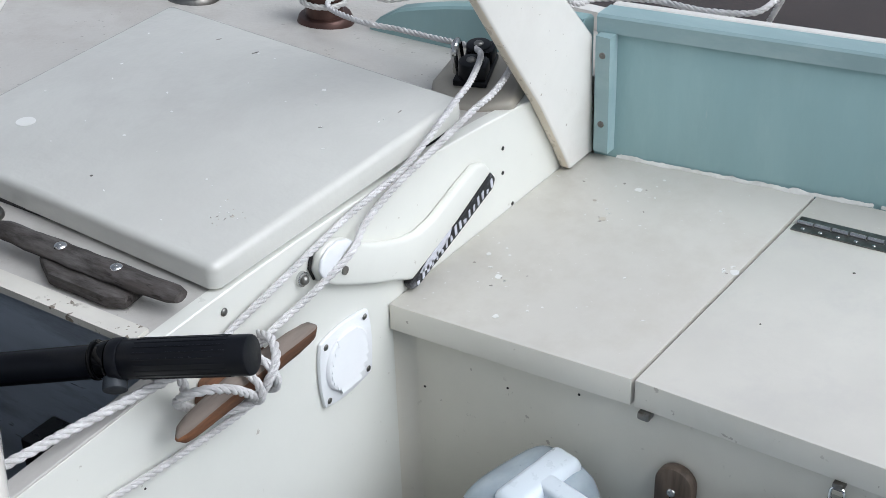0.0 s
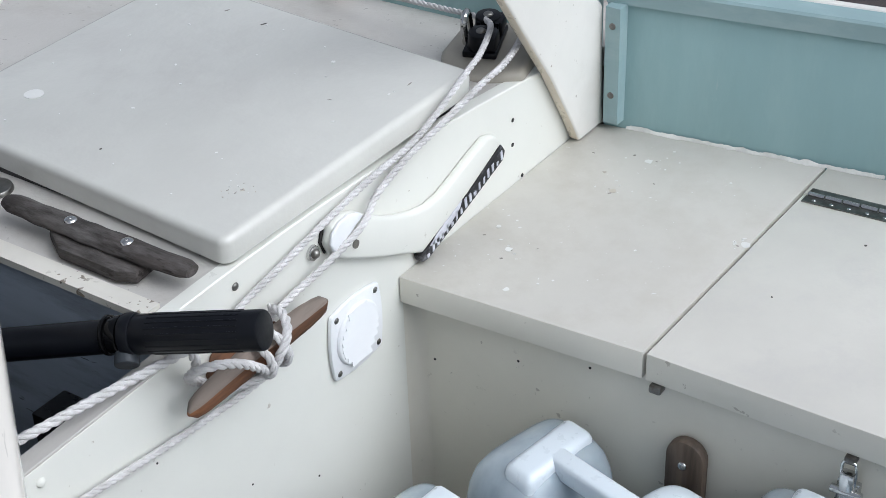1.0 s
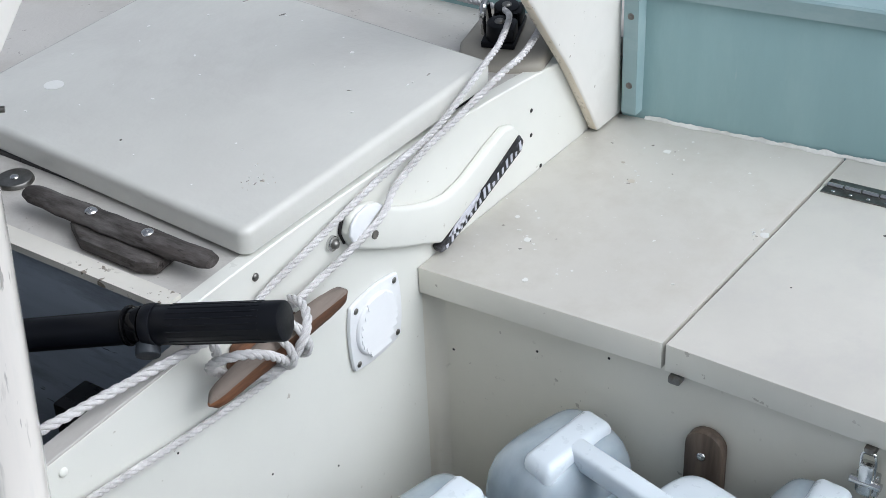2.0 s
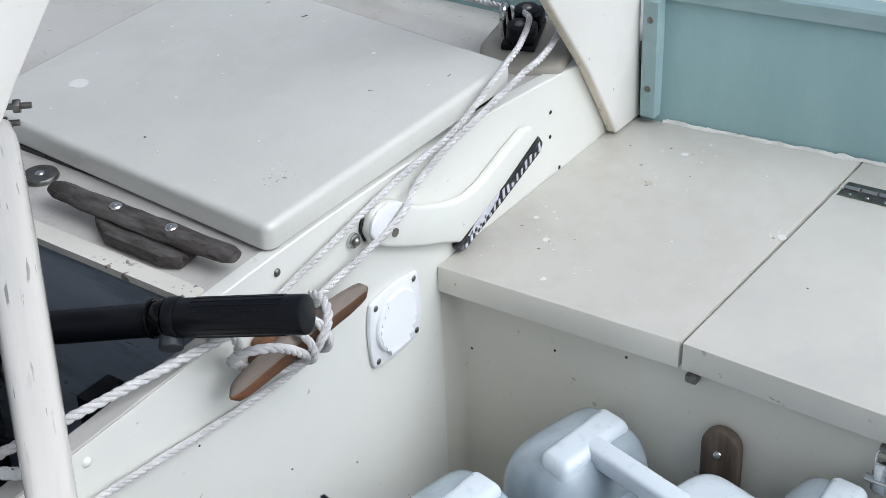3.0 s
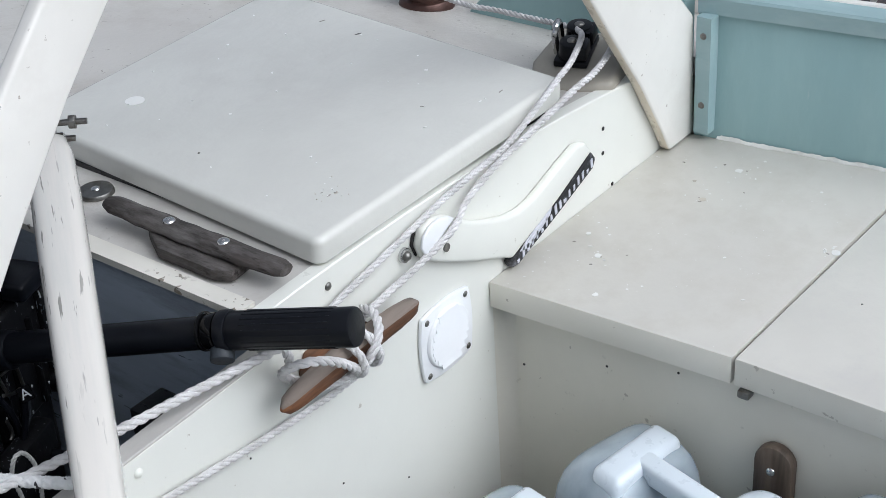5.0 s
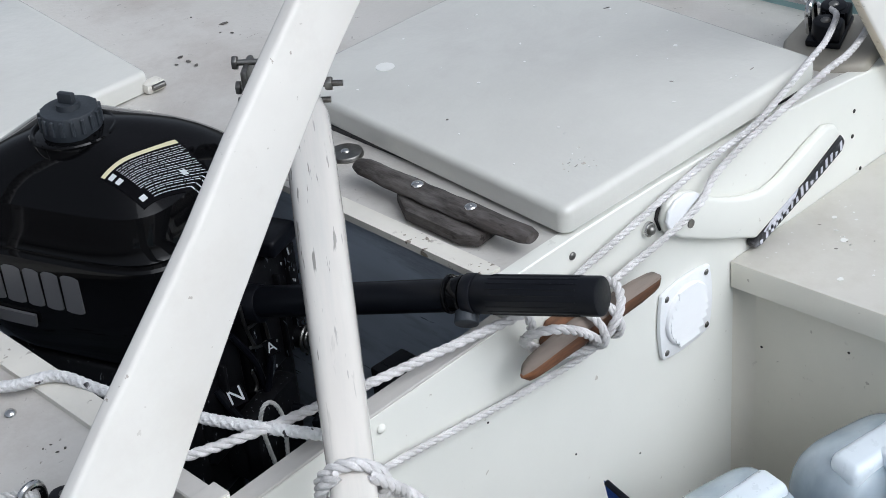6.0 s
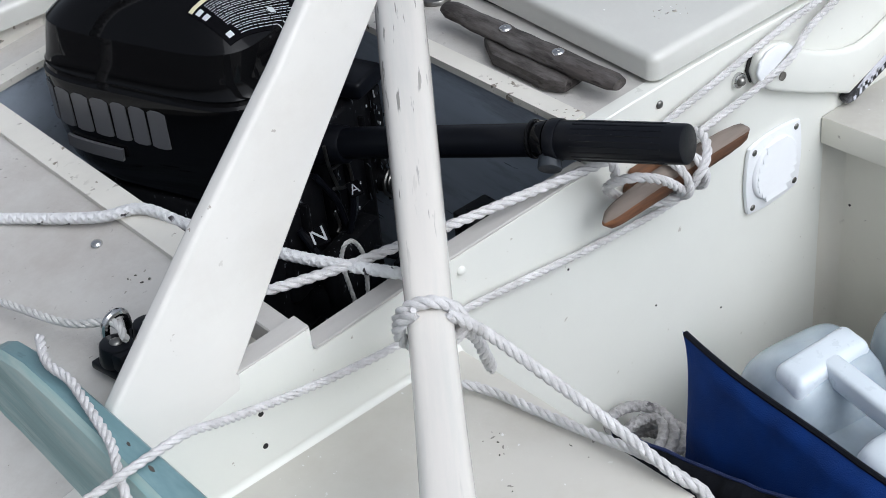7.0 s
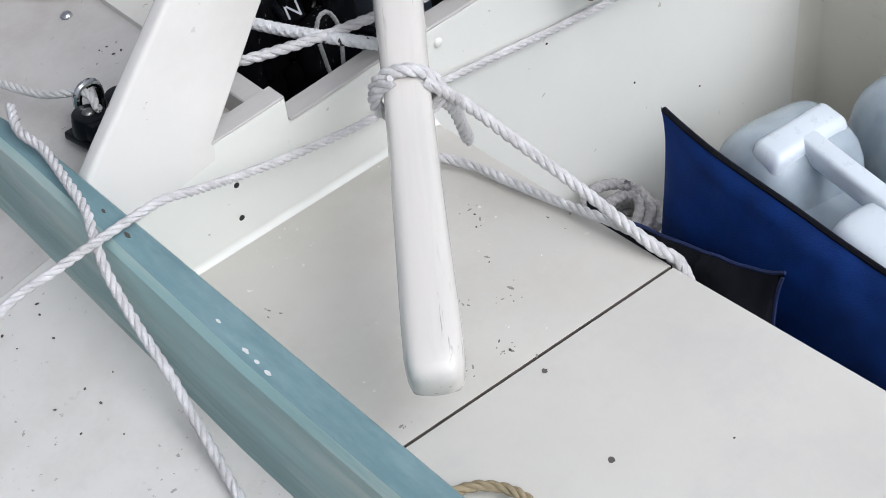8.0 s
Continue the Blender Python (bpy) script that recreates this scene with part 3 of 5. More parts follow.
soft_edges = [e for e in bm.edges if e not in foot and len(e.link_faces) == 2 and e.calc_face_angle(0) > radians(40)]
bmesh.ops.bevel(bm, geom=soft_edges, offset=0.005, segments=3, affect="EDGES", profile=0.5, clamp_overlap=True)
for v in bm.verts:
    v.co.y += -0.0004 - 0.0190 * min(1, max(0, (v.co.x + 0.5) / 0.8))
arch = tagged(link("arch", bm, [M_ARCH, M_ARCHBOUNCE], sharp=50), "glossy white painted curved wooden arch, inner edge tinted warm for bounced light", "arch")
# inner rim of the right half takes the bounce-tinted material
for f in arch.data.polygons:
    centre = Vector((-0.255, 0, 0.2)) - f.center
    f.material_index = 1 if abs(f.normal.y) < 0.5 and f.normal.dot(centre) > 0 and f.center.x > -0.255 else 0


# ---- hatches on the deck ----
def hatch(name, corners, z0, z1, r, label):
    top = [(x, y) for x, y in corners]
    bm = prism(top, z1 - z0, "xy", z0)
    edges = [e for e in bm.edges if abs(e.verts[0].co.z - e.verts[1].co.z) > 0.01]
    bmesh.ops.bevel(bm, geom=edges, offset=0.014, segments=5, affect="EDGES", profile=0.5)
    edges = [e for e in bm.edges if e.verts[0].co.z > z1 - 1e-4 and e.verts[1].co.z > z1 - 1e-4 and e.calc_face_angle(0) > 0.8]
    bmesh.ops.bevel(bm, geom=edges, offset=r, segments=4, affect="EDGES", profile=0.5)
    return tagged(link(name, bm, M_HATCH), label, "hatch")


big_hatch = hatch("deck_hatch", [(-0.294, 0.004), (0.184, 0.003), (0.224, 0.540), (-0.262, 0.527)], 0.1785, 0.209, 0.009, "large cream painted wooden deck hatch cover with rounded edges")
# near-black coaming paints in the shade of the gap under the hatch
structure("hatch_coaming", slab(span(-0.272, 0.168, 10), span(0.0215, 0.51, 2), 0.05, lambda x, y: 0.1780), M_DARKFILL, "low coaming under the hatch cover, blackened for the shaded gap")
hatch("deck_hatch", [(-0.74, 0.712), (-0.338, 0.712), (-0.292, 1.15), (-0.74, 1.15)], 0.172, 0.200, 0.008, "cream painted deck hatch cover behind the motor")
structure("hatch_coaming_aft", slab(span(-0.72, -0.35, 10), span(0.725, 1.12, 2), 0.06, lambda x, y: 0.171), M_TRIM, "low coaming under the aft hatch cover")
hb = thing("hatch_bracket", "small grey bracket at the corner of the hatch", "bracket")
part("bracket", box(-0.352, -0.322, 0.700, 0.722, deck_z(-0.33), 0.186, 0.004), M_TRIM, hb)
part("pin", cyl((-0.345, 0.699, 0.180), (-0.325, 0.699, 0.180), 0.004), M_DARKSTEEL, hb)

# ---- chips and dirt on deck, hatch and benches ----
CHIPS = [(0.166, -0.043, 6), (0.126, -0.084, 9), (0.047, -0.130, 7), (0.419, -0.129, 10), (0.293, -0.335, 12), (0.078, -0.157, 3), (0.191, -0.056, 3), (0.424, -0.252, 4), (0.094, -0.169, 3), (0.462, -0.147, 4), (0.412, -0.097, 3)]
for k, (x, y, r) in enumerate(CHIPS):
    mark("paint_chip", seat_r, x, y, 0, r * 0.62, M_CHIP, k)
for k, (x, y, r) in enumerate([(0.323, -0.125, 7), (0.362, -0.091, 4)]):
    mark("paint_chip", seat_r, x, y, 0, r * 0.8, M_TANCHIP, 30 + k)
for k, (x, y, r) in enumerate([(0.202, -0.413, 2), (0.370, -0.465, 3)]):
    mark("dirt_speck", lid, x, y, 0, r * 0.7, M_DIRT, 40 + k)
for k, (x, y, r) in enumerate([(0.110, 0.169, 6), (-0.118, 0.303, 4), (0.072, 0.152, 2), (-0.150, 0.140, 3), (-0.248, 0.121, 2), (0.058, 0.191, 2), (-0.115, 0.373, 2)]):
    mark("paint_chip", big_hatch, x, y, 0.209, r * 0.6, M_CHIP, 50 + k)
for k, (x, y, r) in enumerate([(-0.214, 0.263, 3), (0.154, 0.321, 5), (0.109, 0.049, 4), (0.024, 0.108, 3), (0.163, 0.394, 4), (-0.209, 0.061, 3), (-0.200, 0.059, 2), (-0.209, 0.072, 2)]):
    mark("dirt_speck", big_hatch, x, y, 0.209, r * (0.6 if k == 0 else 0.27), M_DIRT if k < 2 else M_SCUFF, 60 + k, 1.0 if k == 0 else 4.2, -0.9 + 0.5 * (k % 3))
part("filler_patch", cyl((-0.155, 0.437, 0.2088), (-0.155, 0.437, 0.2096), 0.0125, sides=32), M_CHIP, big_hatch, "round pale filler patch")
rnd = random.Random(21)
for k in range(15):
    mark("fleck", big_hatch, -0.203 + rnd.gauss(0, 0.016), 0.066 + rnd.gauss(0, 0.013), 0.209, rnd.uniform(0.4, 0.9), M_TANCHIP if k % 3 else M_CHIP, 300 + k, rnd.uniform(1, 3.5), rnd.uniform(0, 3))
for k in range(22):
    mark("fleck", big_hatch, rnd.uniform(-0.25, 0.17), rnd.uniform(0.05, 0.5), 0.209, rnd.uniform(0.6, 1.7), M_CHIP, 340 + k, rnd.uniform(1, 2.5), rnd.uniform(0, 3))
for k in range(46):
    cx, cy, sd = ((0.126, -0.086, 0.014), (0.419, -0.131, 0.016), (0.295, -0.330, 0.010), (0.33, -0.127, 0.012), (0.24, -0.18, 0.09))[k % 5]
    mark("fleck", seat_r, cx + rnd.gauss(0, sd), min(-0.02, max(-0.328, cy + rnd.gauss(0, sd))), 0, rnd.uniform(0.5, 1.6), M_CHIP if k % 4 else M_SCUFF, 380 + k, rnd.uniform(1, 2.6), rnd.uniform(0, 3))
DIRT = [(-0.896, -0.287, 4), (-0.807, -0.281, 4), (-0.890, -0.093, 3), (-0.669, -0.127, 4), (-0.671, -0.144, 4), (-0.716, -0.234, 6), (-0.731, -0.239, 3), (-0.759, -0.312, 4), (-0.770, -0.291, 5), (-0.776, -0.287, 3), (-0.606, -0.202, 5),
        (-0.761, -0.218, 3), (-0.703, -0.187, 3), (-0.801, -0.197, 2)]
for k, (x, y, r) in enumerate(DIRT):
    mark("dirt_speck", seat_l, x, y, 0, r * 0.27, M_SCUFF, 80 + k, 2.6, k)
for k, (x, y, r) in enumerate([(-0.798, -0.440, 6), (-0.767, -0.330, 5), (-0.711, -0.496, 2)]):
    mark("dirt_speck", lid_l, x, y, 0, r * 0.6, M_DIRT, 100 + k)
for k in range(40):
    cx, cy = DIRT[k % len(DIRT)][:2]
    mark("fleck", seat_l, min(-0.625, max(-0.93, cx + rnd.gauss(0, 0.009))), min(-0.02, max(-0.29, cy + rnd.gauss(0, 0.009))), 0, rnd.uniform(0.3, 0.9), M_SCUFF if k % 4 else M_DIRT, 500 + k, rnd.uniform(1, 3), rnd.uniform(0, 3))
DECK_DIRT = [(-1.068, -0.016, 4), (-1.073, -0.028, 3), (-1.118, -0.161, 3), (-1.090, -0.150, 4), (-1.091, -0.127, 3), (-1.079, -0.060, 3), (-1.107, -0.019, 4), (-1.119, -0.123, 3), (-1.066, -0.133, 2), (-1.106, -0.042, 2), (-1.095, -0.191, 2),
             (-0.140, 0.805, 9), (-0.254, 0.741, 6), (-0.252, 0.762, 6), (-0.155, 0.767, 4), (-0.165, 0.782, 3), (-0.155, 0.865, 2), (-0.255, 0.721, 5), (-0.271, 0.746, 4), (-0.834, 0.189, 4), (-0.840, 0.206, 3), (-0.848, 0.208, 3), (-0.842, 0.191, 4)]
for k, (x, y, r) in enumerate(DECK_DIRT):
    mark("dirt_speck", deck, x, y, deck_z(x) + 0.0012, r * (0.30 if y < 0.5 else 0.5), M_DIRT, 120 + k, 1.7, k * 1.7)

for k, (x, y, r) in enumerate([(-1.012, -0.235, 4), (-1.016, -0.275, 5), (-1.017, -0.290, 4), (-1.018, -0.305, 5), (-1.006, -0.10, 6), (-1.003, -0.06, 4)]):
    mark("paint_chip", left_coaming, x, y, 0.178, r * 0.36, M_CHIP if k < 4 else M_DIRT, 170 + k, 2.4, 1.5)

# ---- tiller and rudder head ----
T0, T1 = Vector((-0.3990, 0.2980, 0.290)), Vector((-0.8990, -0.3497, 0.100))
axis = (T1 - T0)
LEN = axis.length
side = axis.cross(Vector((0, 0, 1))).normalized()
upv = side.cross(axis).normalized()
TM = Matrix.Translation(T0) @ Matrix((side, upv, axis.normalized())).transposed().to_4x4()
tiller = thing("tiller", "worn glossy white painted wooden tiller lashed with rope", "tiller", at=TM)
bm, last = bmesh.new(), None
prof = [(0, .016, .020), (.012, .023, .027), (.04, .0265, .0305), (.10, .027, .031), (.25, .0265, .0295), (.40, .0250, .0265), (.55, .0230, .0240), (.65, .0214, .0226), (.75, .0218, .0228), (.86, .0233, .0238),
        (.93, .0245, .0242), (.97, .0246, .0238), (.985, .0232, .0220), (.995, .0205, .0185), (1.0, .013, .012)]
for s, a, b in prof:
    ring = [bm.verts.new((math.copysign(abs(math.cos(t)) ** 0.56, math.cos(t)) * a, math.copysign(abs(math.sin(t)) ** 0.56, math.sin(t)) * b, s * LEN)) for t in (2 * math.pi * k / 32 for k in range(32))]
    if last:
        for k in range(32):
            bm.faces.new((last[k], last[(k + 1) % 32], ring[(k + 1) % 32], ring[k]))
    else:
        bm.faces.new(ring[::-1])
    last = ring
bm.faces.new(last)
part("bar", bm, M_TILLER, tiller, sharp=60)
head = thing("rudder_head", "dark steel rudder head bolted to the tiller", "rudder head", at=Matrix.Translation((0, 0, 0)))
part("stock", cyl((-0.392, 0.318, deck_z(-0.388)), (-0.392, 0.318, 0.325), 0.015), M_DARKSTEEL, head)
FW = Vector((0.66, -0.75, 0))
mid = Vector((-0.402, 0.308, 0))
for z, out in ((0.349, 0.004), (0.318, 0.026), (0.298, 0.010)):
    a, b = mid + Vector((0, 0, z)) - FW * 0.060, mid + Vector((0, 0, z)) + FW * (0.030 + out)
    bolt = part("bolt", cyl(a, b, 0.0036, sides=12), M_DARKSTEEL, head)
    c = b - FW * 0.016
    part("nut", cyl(c - FW * 0.004, c + FW * 0.004, 0.0085, sides=6, r=0.001), M_DARKSTEEL if z > 0.3 else M_CHROME, bolt)
    part("bolt_head", cyl(a - FW * 0.006, a, 0.0085, sides=6, r=0.001), M_DARKSTEEL, bolt)
for k in (-0.050, 0.012):
    c = mid + FW * k
    part("cheek", box(-0.004, 0.004, -0.024, 0.024, 0.270, 0.348, 0.003), M_DARKSTEEL, head).matrix_world = Matrix.Translation((c.x, c.y, 0)) @ pose(0, 0, 0, 0, 0, -49)

# ---- outboard motor in the well ----
MC = (-0.598, 0.447)
MM = pose(MC[0], MC[1], 0, 0, 0, -69.6)
motor = thing("outboard_motor", "gloss black outboard motor with grey emblem, standing in the well", "outboard motor", at=MM)
SECT = [(0.050, .122, .083), (0.060, .138, .097), (0.085, .149, .107), (0.130, .155, .112), (0.165, .157, .113), (0.190, .1575, .1135), (0.1955, .1572, .1132), (0.1985, .1545, .1105), (0.2025, .1535, .1095),
        (0.2055, .1545, .1105), (0.2085, .1525, .1085), (0.225, .1495, .1055), (0.240, .1465, .1030), (0.2560, .1430, .1000), (0.2585, .1405, .0980), (0.2680, .1300, .0900), (0.2790, .1150, .0790), (0.2890, .0975, .0660),
        (0.2975, .0770, .0510), (0.3045, .0550, .0360), (0.3095, .0330, .0210), (0.312, .0120, .008)]


def cowl_ring(hx, hy, z, n):
    """One level of the engine cover: a rounded square, fuller on the far side."""
    out = []
    for k in range(n):
        a = 2 * math.pi * k / n
        c, q = math.cos(a), math.sin(a)
        r = (abs(c) ** 4.5 + abs(q) ** 4.5) ** (-1 / 4.5)
        out.append((c * r * hx, q * r * hy * (1.24 if q > 0 else 1), z))
    return out


bm, last = bmesh.new(), None
for z, hx, hy in SECT:
    ring = [bm.verts.new(p) for p in cowl_ring(hx, hy, z, 96)]
    if last:
        for k in range(96):
            bm.faces.new((last[k], last[(k + 1) % 96], ring[(k + 1) % 96], ring[k]))
    else:
        bm.faces.new(ring[::-1])
    last = ring
bm.faces.new(last)
cowl = part("cowl", bm, M_COWL, motor, "gloss black engine cover", sharp=28)


def cowl_top(x, y):
    """Height of the engine cover over a place in the motor's own plan."""
    across = y / 1.24 if y > 0 else -y

    def outside(a, b):
        return (abs(x) / a) ** 4.5 + (across / b) ** 4.5 > 1

    for (z0, a0, b0), (z1, a1, b1) in zip(SECT[4:], SECT[5:]):
        if outside(a1, b1):
            lo, hi = 0.0, 1.0
            for _ in range(14):
                t = (lo + hi) / 2
                lo, hi = (lo, t) if outside(a0 + (a1 - a0) * t, b0 + (b1 - b0) * t) else (t, hi)
            return z0 + (z1 - z0) * lo
    return SECT[-1][0]


def drape(bm, org, e1, e2, u0, u1, v0, v1, lift, nu=6, nv=3):
    """A thin patch that follows the engine cover."""
    grid = []
    for j in range(nv + 1):
        row = []
        for i in range(nu + 1):
            u, v = u0 + (u1 - u0) * i / nu, v0 + (v1 - v0) * j / nv
            x, y = org[0] + e1[0] * u + e2[0] * v, org[1] + e1[1] * u + e2[1] * v
            row.append(bm.verts.new((x, y, cowl_top(x, y) + lift)))
        grid.append(row)
    for j in range(nv):
        for i in range(nu):
            bm.faces.new((grid[j][i], grid[j][i + 1], grid[j + 1][i + 1], grid[j + 1][i]))
    return bm


LABEL_AT = ((0.068, -0.068), (0.315, 0.949), (1.02, -0.14))
CAP_AT = (-0.005, -0.009)
FITTING_AT = (0.118, -0.022)
NPLATE = (-0.582, 0.263, 0.008)
LO, E1, E2 = LABEL_AT
lab = part("warning_label", drape(bmesh.new(), LO, E1, E2, 0, 0.104, 0, 0.056, 0.0012, 20, 14), M_LABELBLACK, cowl, "black warning label with fine white lines")
part("label_band", drape(bmesh.new(), LO, E1, E2, 0.001, 0.103, 0.0005, 0.0055, 0.0018, 20, 2), M_YELLOW, lab, "pale yellow warning band")
random.seed(11)
bm = bmesh.new()
for row in range(18):
    v = 0.0095 + row * 0.0025 + 0.0003 * (row % 3)
    u = 0.014 if row < 13 else 0.018
    while u < 0.098:
        w = random.uniform(0.003, 0.012)
        drape(bm, LO, E1, E2, u, min(u + w, 0.101), v, v + 0.0006, 0.0028, 4, 1)
        u += w + 0.0014
part("print", bm, M_LABELWHITE, lab, "rows of small unreadable white print")
for u0, v0 in ((0.002, 0.009), (0.002, 0.018), (0.070, 0.036), (0.004, 0.046)):
    part("pictogram", drape(bmesh.new(), LO, E1, E2, u0, u0 + 0.0075, v0, v0 + 0.0055, 0.0026, 3, 3), M_LABELWHITE, lab)
# filler cap and its well
CX, CY = CAP_AT
part("filler_neck", join(cyl((CX, CY, 0.286), (CX, CY, 0.3065), 0.050, 0.047, 40, 0.002),
                         sweep([Vector((CX + math.cos(a) * 0.0465, CY + math.sin(a) * 0.0465, 0.3065)) for a in (2 * math.pi * q / 40 for q in range(41))], 0.003, 8)), M_COWL, cowl)
cap = part("filler_cap", cyl((CX, CY, 0.306), (CX, CY, 0.334), 0.034, 0.032, 28, 0.002), M_SLATE, cowl, "slate grey ribbed filler cap")
for k in range(18):
    a = 2 * math.pi * k / 18
    part("cap_rib", box(-0.0022, 0.0022, 0.031, 0.0355, 0.313, 0.331, 0.0008, 1), M_SLATE, cap).matrix_local = Matrix.Translation((CX, CY, 0)) @ Matrix.Rotation(a, 4, "Z")
part("vent_knob", join(cyl((CX, CY, 0.334), (CX, CY, 0.340), 0.014, 0.013, 20), box(CX - 0.010, CX + 0.010, CY - 0.004, CY + 0.004, 0.338, 0.352, 0.002)), M_SLATE, cap)
# emblem: plain grey blocks along the side of the cover
def on_side(bm, hx=0.1572, hy=0.1132):
    for v in bm.verts:
        v.co.y -= hy * (1 - min(0.98, abs(v.co.x) / hx) ** 4.5) ** 0.222
    return bm


x = -0.142
for k, w in enumerate((0.019, 0.024, 0.024, 0.025, 0.021, 0.022, 0.024)):
    bm = bmesh.new()
    ring = [(x, 0.136), (x + w * 0.25, 0.134), (x + w * 0.75, 0.134), (x + w, 0.136), (x + w + 0.001, 0.180), (x + w * 0.75, 0.183), (x + w * 0.25, 0.183), (x + 0.001, 0.180)]
    part("emblem_block", on_side(prism(ring, 0.003, "xz", -0.0012)), M_GREYPRINT, cowl, "plain grey emblem block" if not k else "")
    x += w + 0.0045
part("emblem_bar", on_side(prism([(a, 0.104) for a in span(-0.115, -0.030, 6)] + [(a, 0.120) for a in span(-0.028, -0.113, 6)], 0.004, "xz", -0.0025)), M_GREYPRINT, cowl, "plain grey emblem bar")
part("cover_latch", box(0.120, 0.182, 0.066, 0.124, 0.122, 0.146, 0.006, 3), M_BLACK, cowl, "black cover latch")
# body below the cover
body = part("body", join(box(-0.12, 0.150, -0.098, 0.128, -0.14, 0.050, 0.014, 3), box(-0.05, 0.10, -0.05, 0.05, -0.40, -0.09, 0.015, 3)), M_BLACKMETAL, motor, "scuffed black engine body")
part("front_panel", box(0.142, 0.164, 0.004, 0.132, -0.035, 0.118, 0.006, 3), M_BLACKMETAL, body, "scuffed front panel")
part("front_panel", box(0.142, 0.160, -0.085, 0.000, -0.075, 0.060, 0.006, 3), M_BLACKMETAL, body)
for yy, z0, z1, w in ((0.014, -0.02, 0.100, 0.007), (0.042, -0.03, 0.085, 0.006), (0.118, 0.0, 0.112, 0.018), (0.085, -0.03, 0.09, 0.006), (-0.05, -0.06, 0.05, 0.006)):
    part("rib", box(0.155, 0.171, yy - w / 2, yy + w / 2, z0, z1, 0.002), M_BLACKMETAL, body)
part("hose", sweep(glide([(0.165, -0.02, 0.07), (0.178, 0.0, 0.02), (0.176, 0.012, -0.04), (0.165, 0.01, -0.09)], 0.006), 0.004, 8), M_BLACK, body)
part("hose", sweep(glide([(0.16, -0.06, 0.02), (0.182, -0.05, -0.03), (0.180, -0.02, -0.09)], 0.006), 0.005, 8), M_BLACK, body)
LINKAGE = [
    [(0.18, -0.0144, 0.1103), (0.18, -0.0128, 0.0916), (0.18, -0.0093, 0.0754), (0.18, -0.0047, 0.0605), (0.18, 0.0011, 0.0446)],
    [(0.18, 0.0222, 0.1156), (0.18, 0.0241, 0.0946), (0.18, 0.0249, 0.0741), (0.18, 0.0292, 0.0511), (0.18, 0.0315, 0.0331)],
    [(0.18, 0.0348, 0.0186), (0.18, 0.0306, -0.0039), (0.18, 0.0212, -0.0145), (0.18, 0.0124, -0.0171)],
    [(0.18, -0.0076, 0.0744), (0.18, 0.0111, 0.0714), (0.18, 0.0331, 0.0669)],
    [(0.18, -0.0126, 0.0165), (0.18, -0.0077, -0.0034), (0.18, -0.0144, -0.0115)],
    [(0.18, -0.0078, 0.0483), (0.18, 0.0124, 0.0372), (0.18, 0.0286, 0.035)],
]
for k, pts in enumerate(LINKAGE):
    part("linkage_rod", sweep(glide([Vector(p) for p in pts], 0.005), 0.0022 if k != 2 else 0.003, 8), M_DARKSTEEL if k != 2 else M_SLATE, body, "thin worn metal rod" if not k else "")
rnd = random.Random(8)
for k in range(96):
    y, z = rnd.choice((0.012, 0.045, 0.085, 0.112, 0.118, 0.122)) + rnd.gauss(0, 0.006), rnd.uniform(-0.03, 0.105)
    bm = box(-0.0006, 0.0006, -0.0004 - 0.0008 * rnd.random(), 0.0006, -0.001, 0.002 + 0.008 * rnd.random() ** 2)
    bmesh.ops.transform(bm, matrix=pose(0.1722, y, z, rnd.uniform(-50, 50) if k % 3 else rnd.uniform(-12, 12), 0, 0), verts=bm.verts)
    part("scuff", bm, M_LABELWHITE if k % 3 == 0 else M_CHROME, body)
fit_at = FITTING_AT
for k, rr in enumerate((0.017, 0.012, 0.007)):
    part("choke_ring", sweep([Vector((0.176 + 0.003 * k, fit_at[0] + math.cos(a) * rr, fit_at[1] + math.sin(a) * rr)) for a in (2 * math.pi * q / 24 for q in range(25))], 0.0026, 8), M_DARKSTEEL, body)
part("choke_hub", cyl((0.150, fit_at[0], fit_at[1]), (0.178, fit_at[0], fit_at[1]), 0.016, 0.014, 20, 0.002), M_BLACKMETAL, body)
part("bleed_screw", dome((0.170, fit_at[0] + 0.005, fit_at[1] - 0.024), (1, 0, 0), 0.007, 0.005), M_CHROME, body)
part("clamp_bracket", join(box(0.09, 0.20, -0.05, 0.05, -0.12, -0.07, 0.008), box(0.17, 0.20, -0.05, 0.05, -0.22, -0.02, 0.008)), M_BLACKMETAL, motor)
part("clamp_handle", join(cyl((0.20, 0.03, -0.06), (0.24, 0.03, -0.06), 0.006), box(0.238, 0.246, 0.005, 0.055, -0.068, -0.052, 0.003)), M_BLACK, motor)


def letters(name, body_text, size, parent, m, mat):
    cu = bpy.data.curves.new(name, "FONT")
    cu.body, cu.size, cu.extrude, cu.align_x, cu.align_y = body_text, size, 0.0004, "CENTER", "CENTER"
    tmp = bpy.data.objects.new(name, cu)
    scene.collection.objects.link(tmp)
    me = bpy.data.meshes.new_from_object(tmp)
    bpy.data.objects.remove(tmp)
    me.materials.append(mat)
    ob = new(name, me)
    ob.parent = parent
    ob.matrix_local = m
    return ob


MI = MM.inverted()


def put(ob, world):
    """Set a part of the motor by its place in the world."""
    ob.matrix_local = MI @ world


nplate = part("gear_mark", box(-0.0115, 0.0115, -0.011, 0.011, -0.0015, 0.0, 0.0), M_LABELBLACK, motor, "black gear mark plate with a white N")
NW = Matrix.Translation(NPLATE) @ (Vector((-1.39, -1.02, 1.06)) - Vector(NPLATE)).to_track_quat("Z", "Y").to_matrix().to_4x4() @ pose(0, 0, 0, 0, 0, 14)
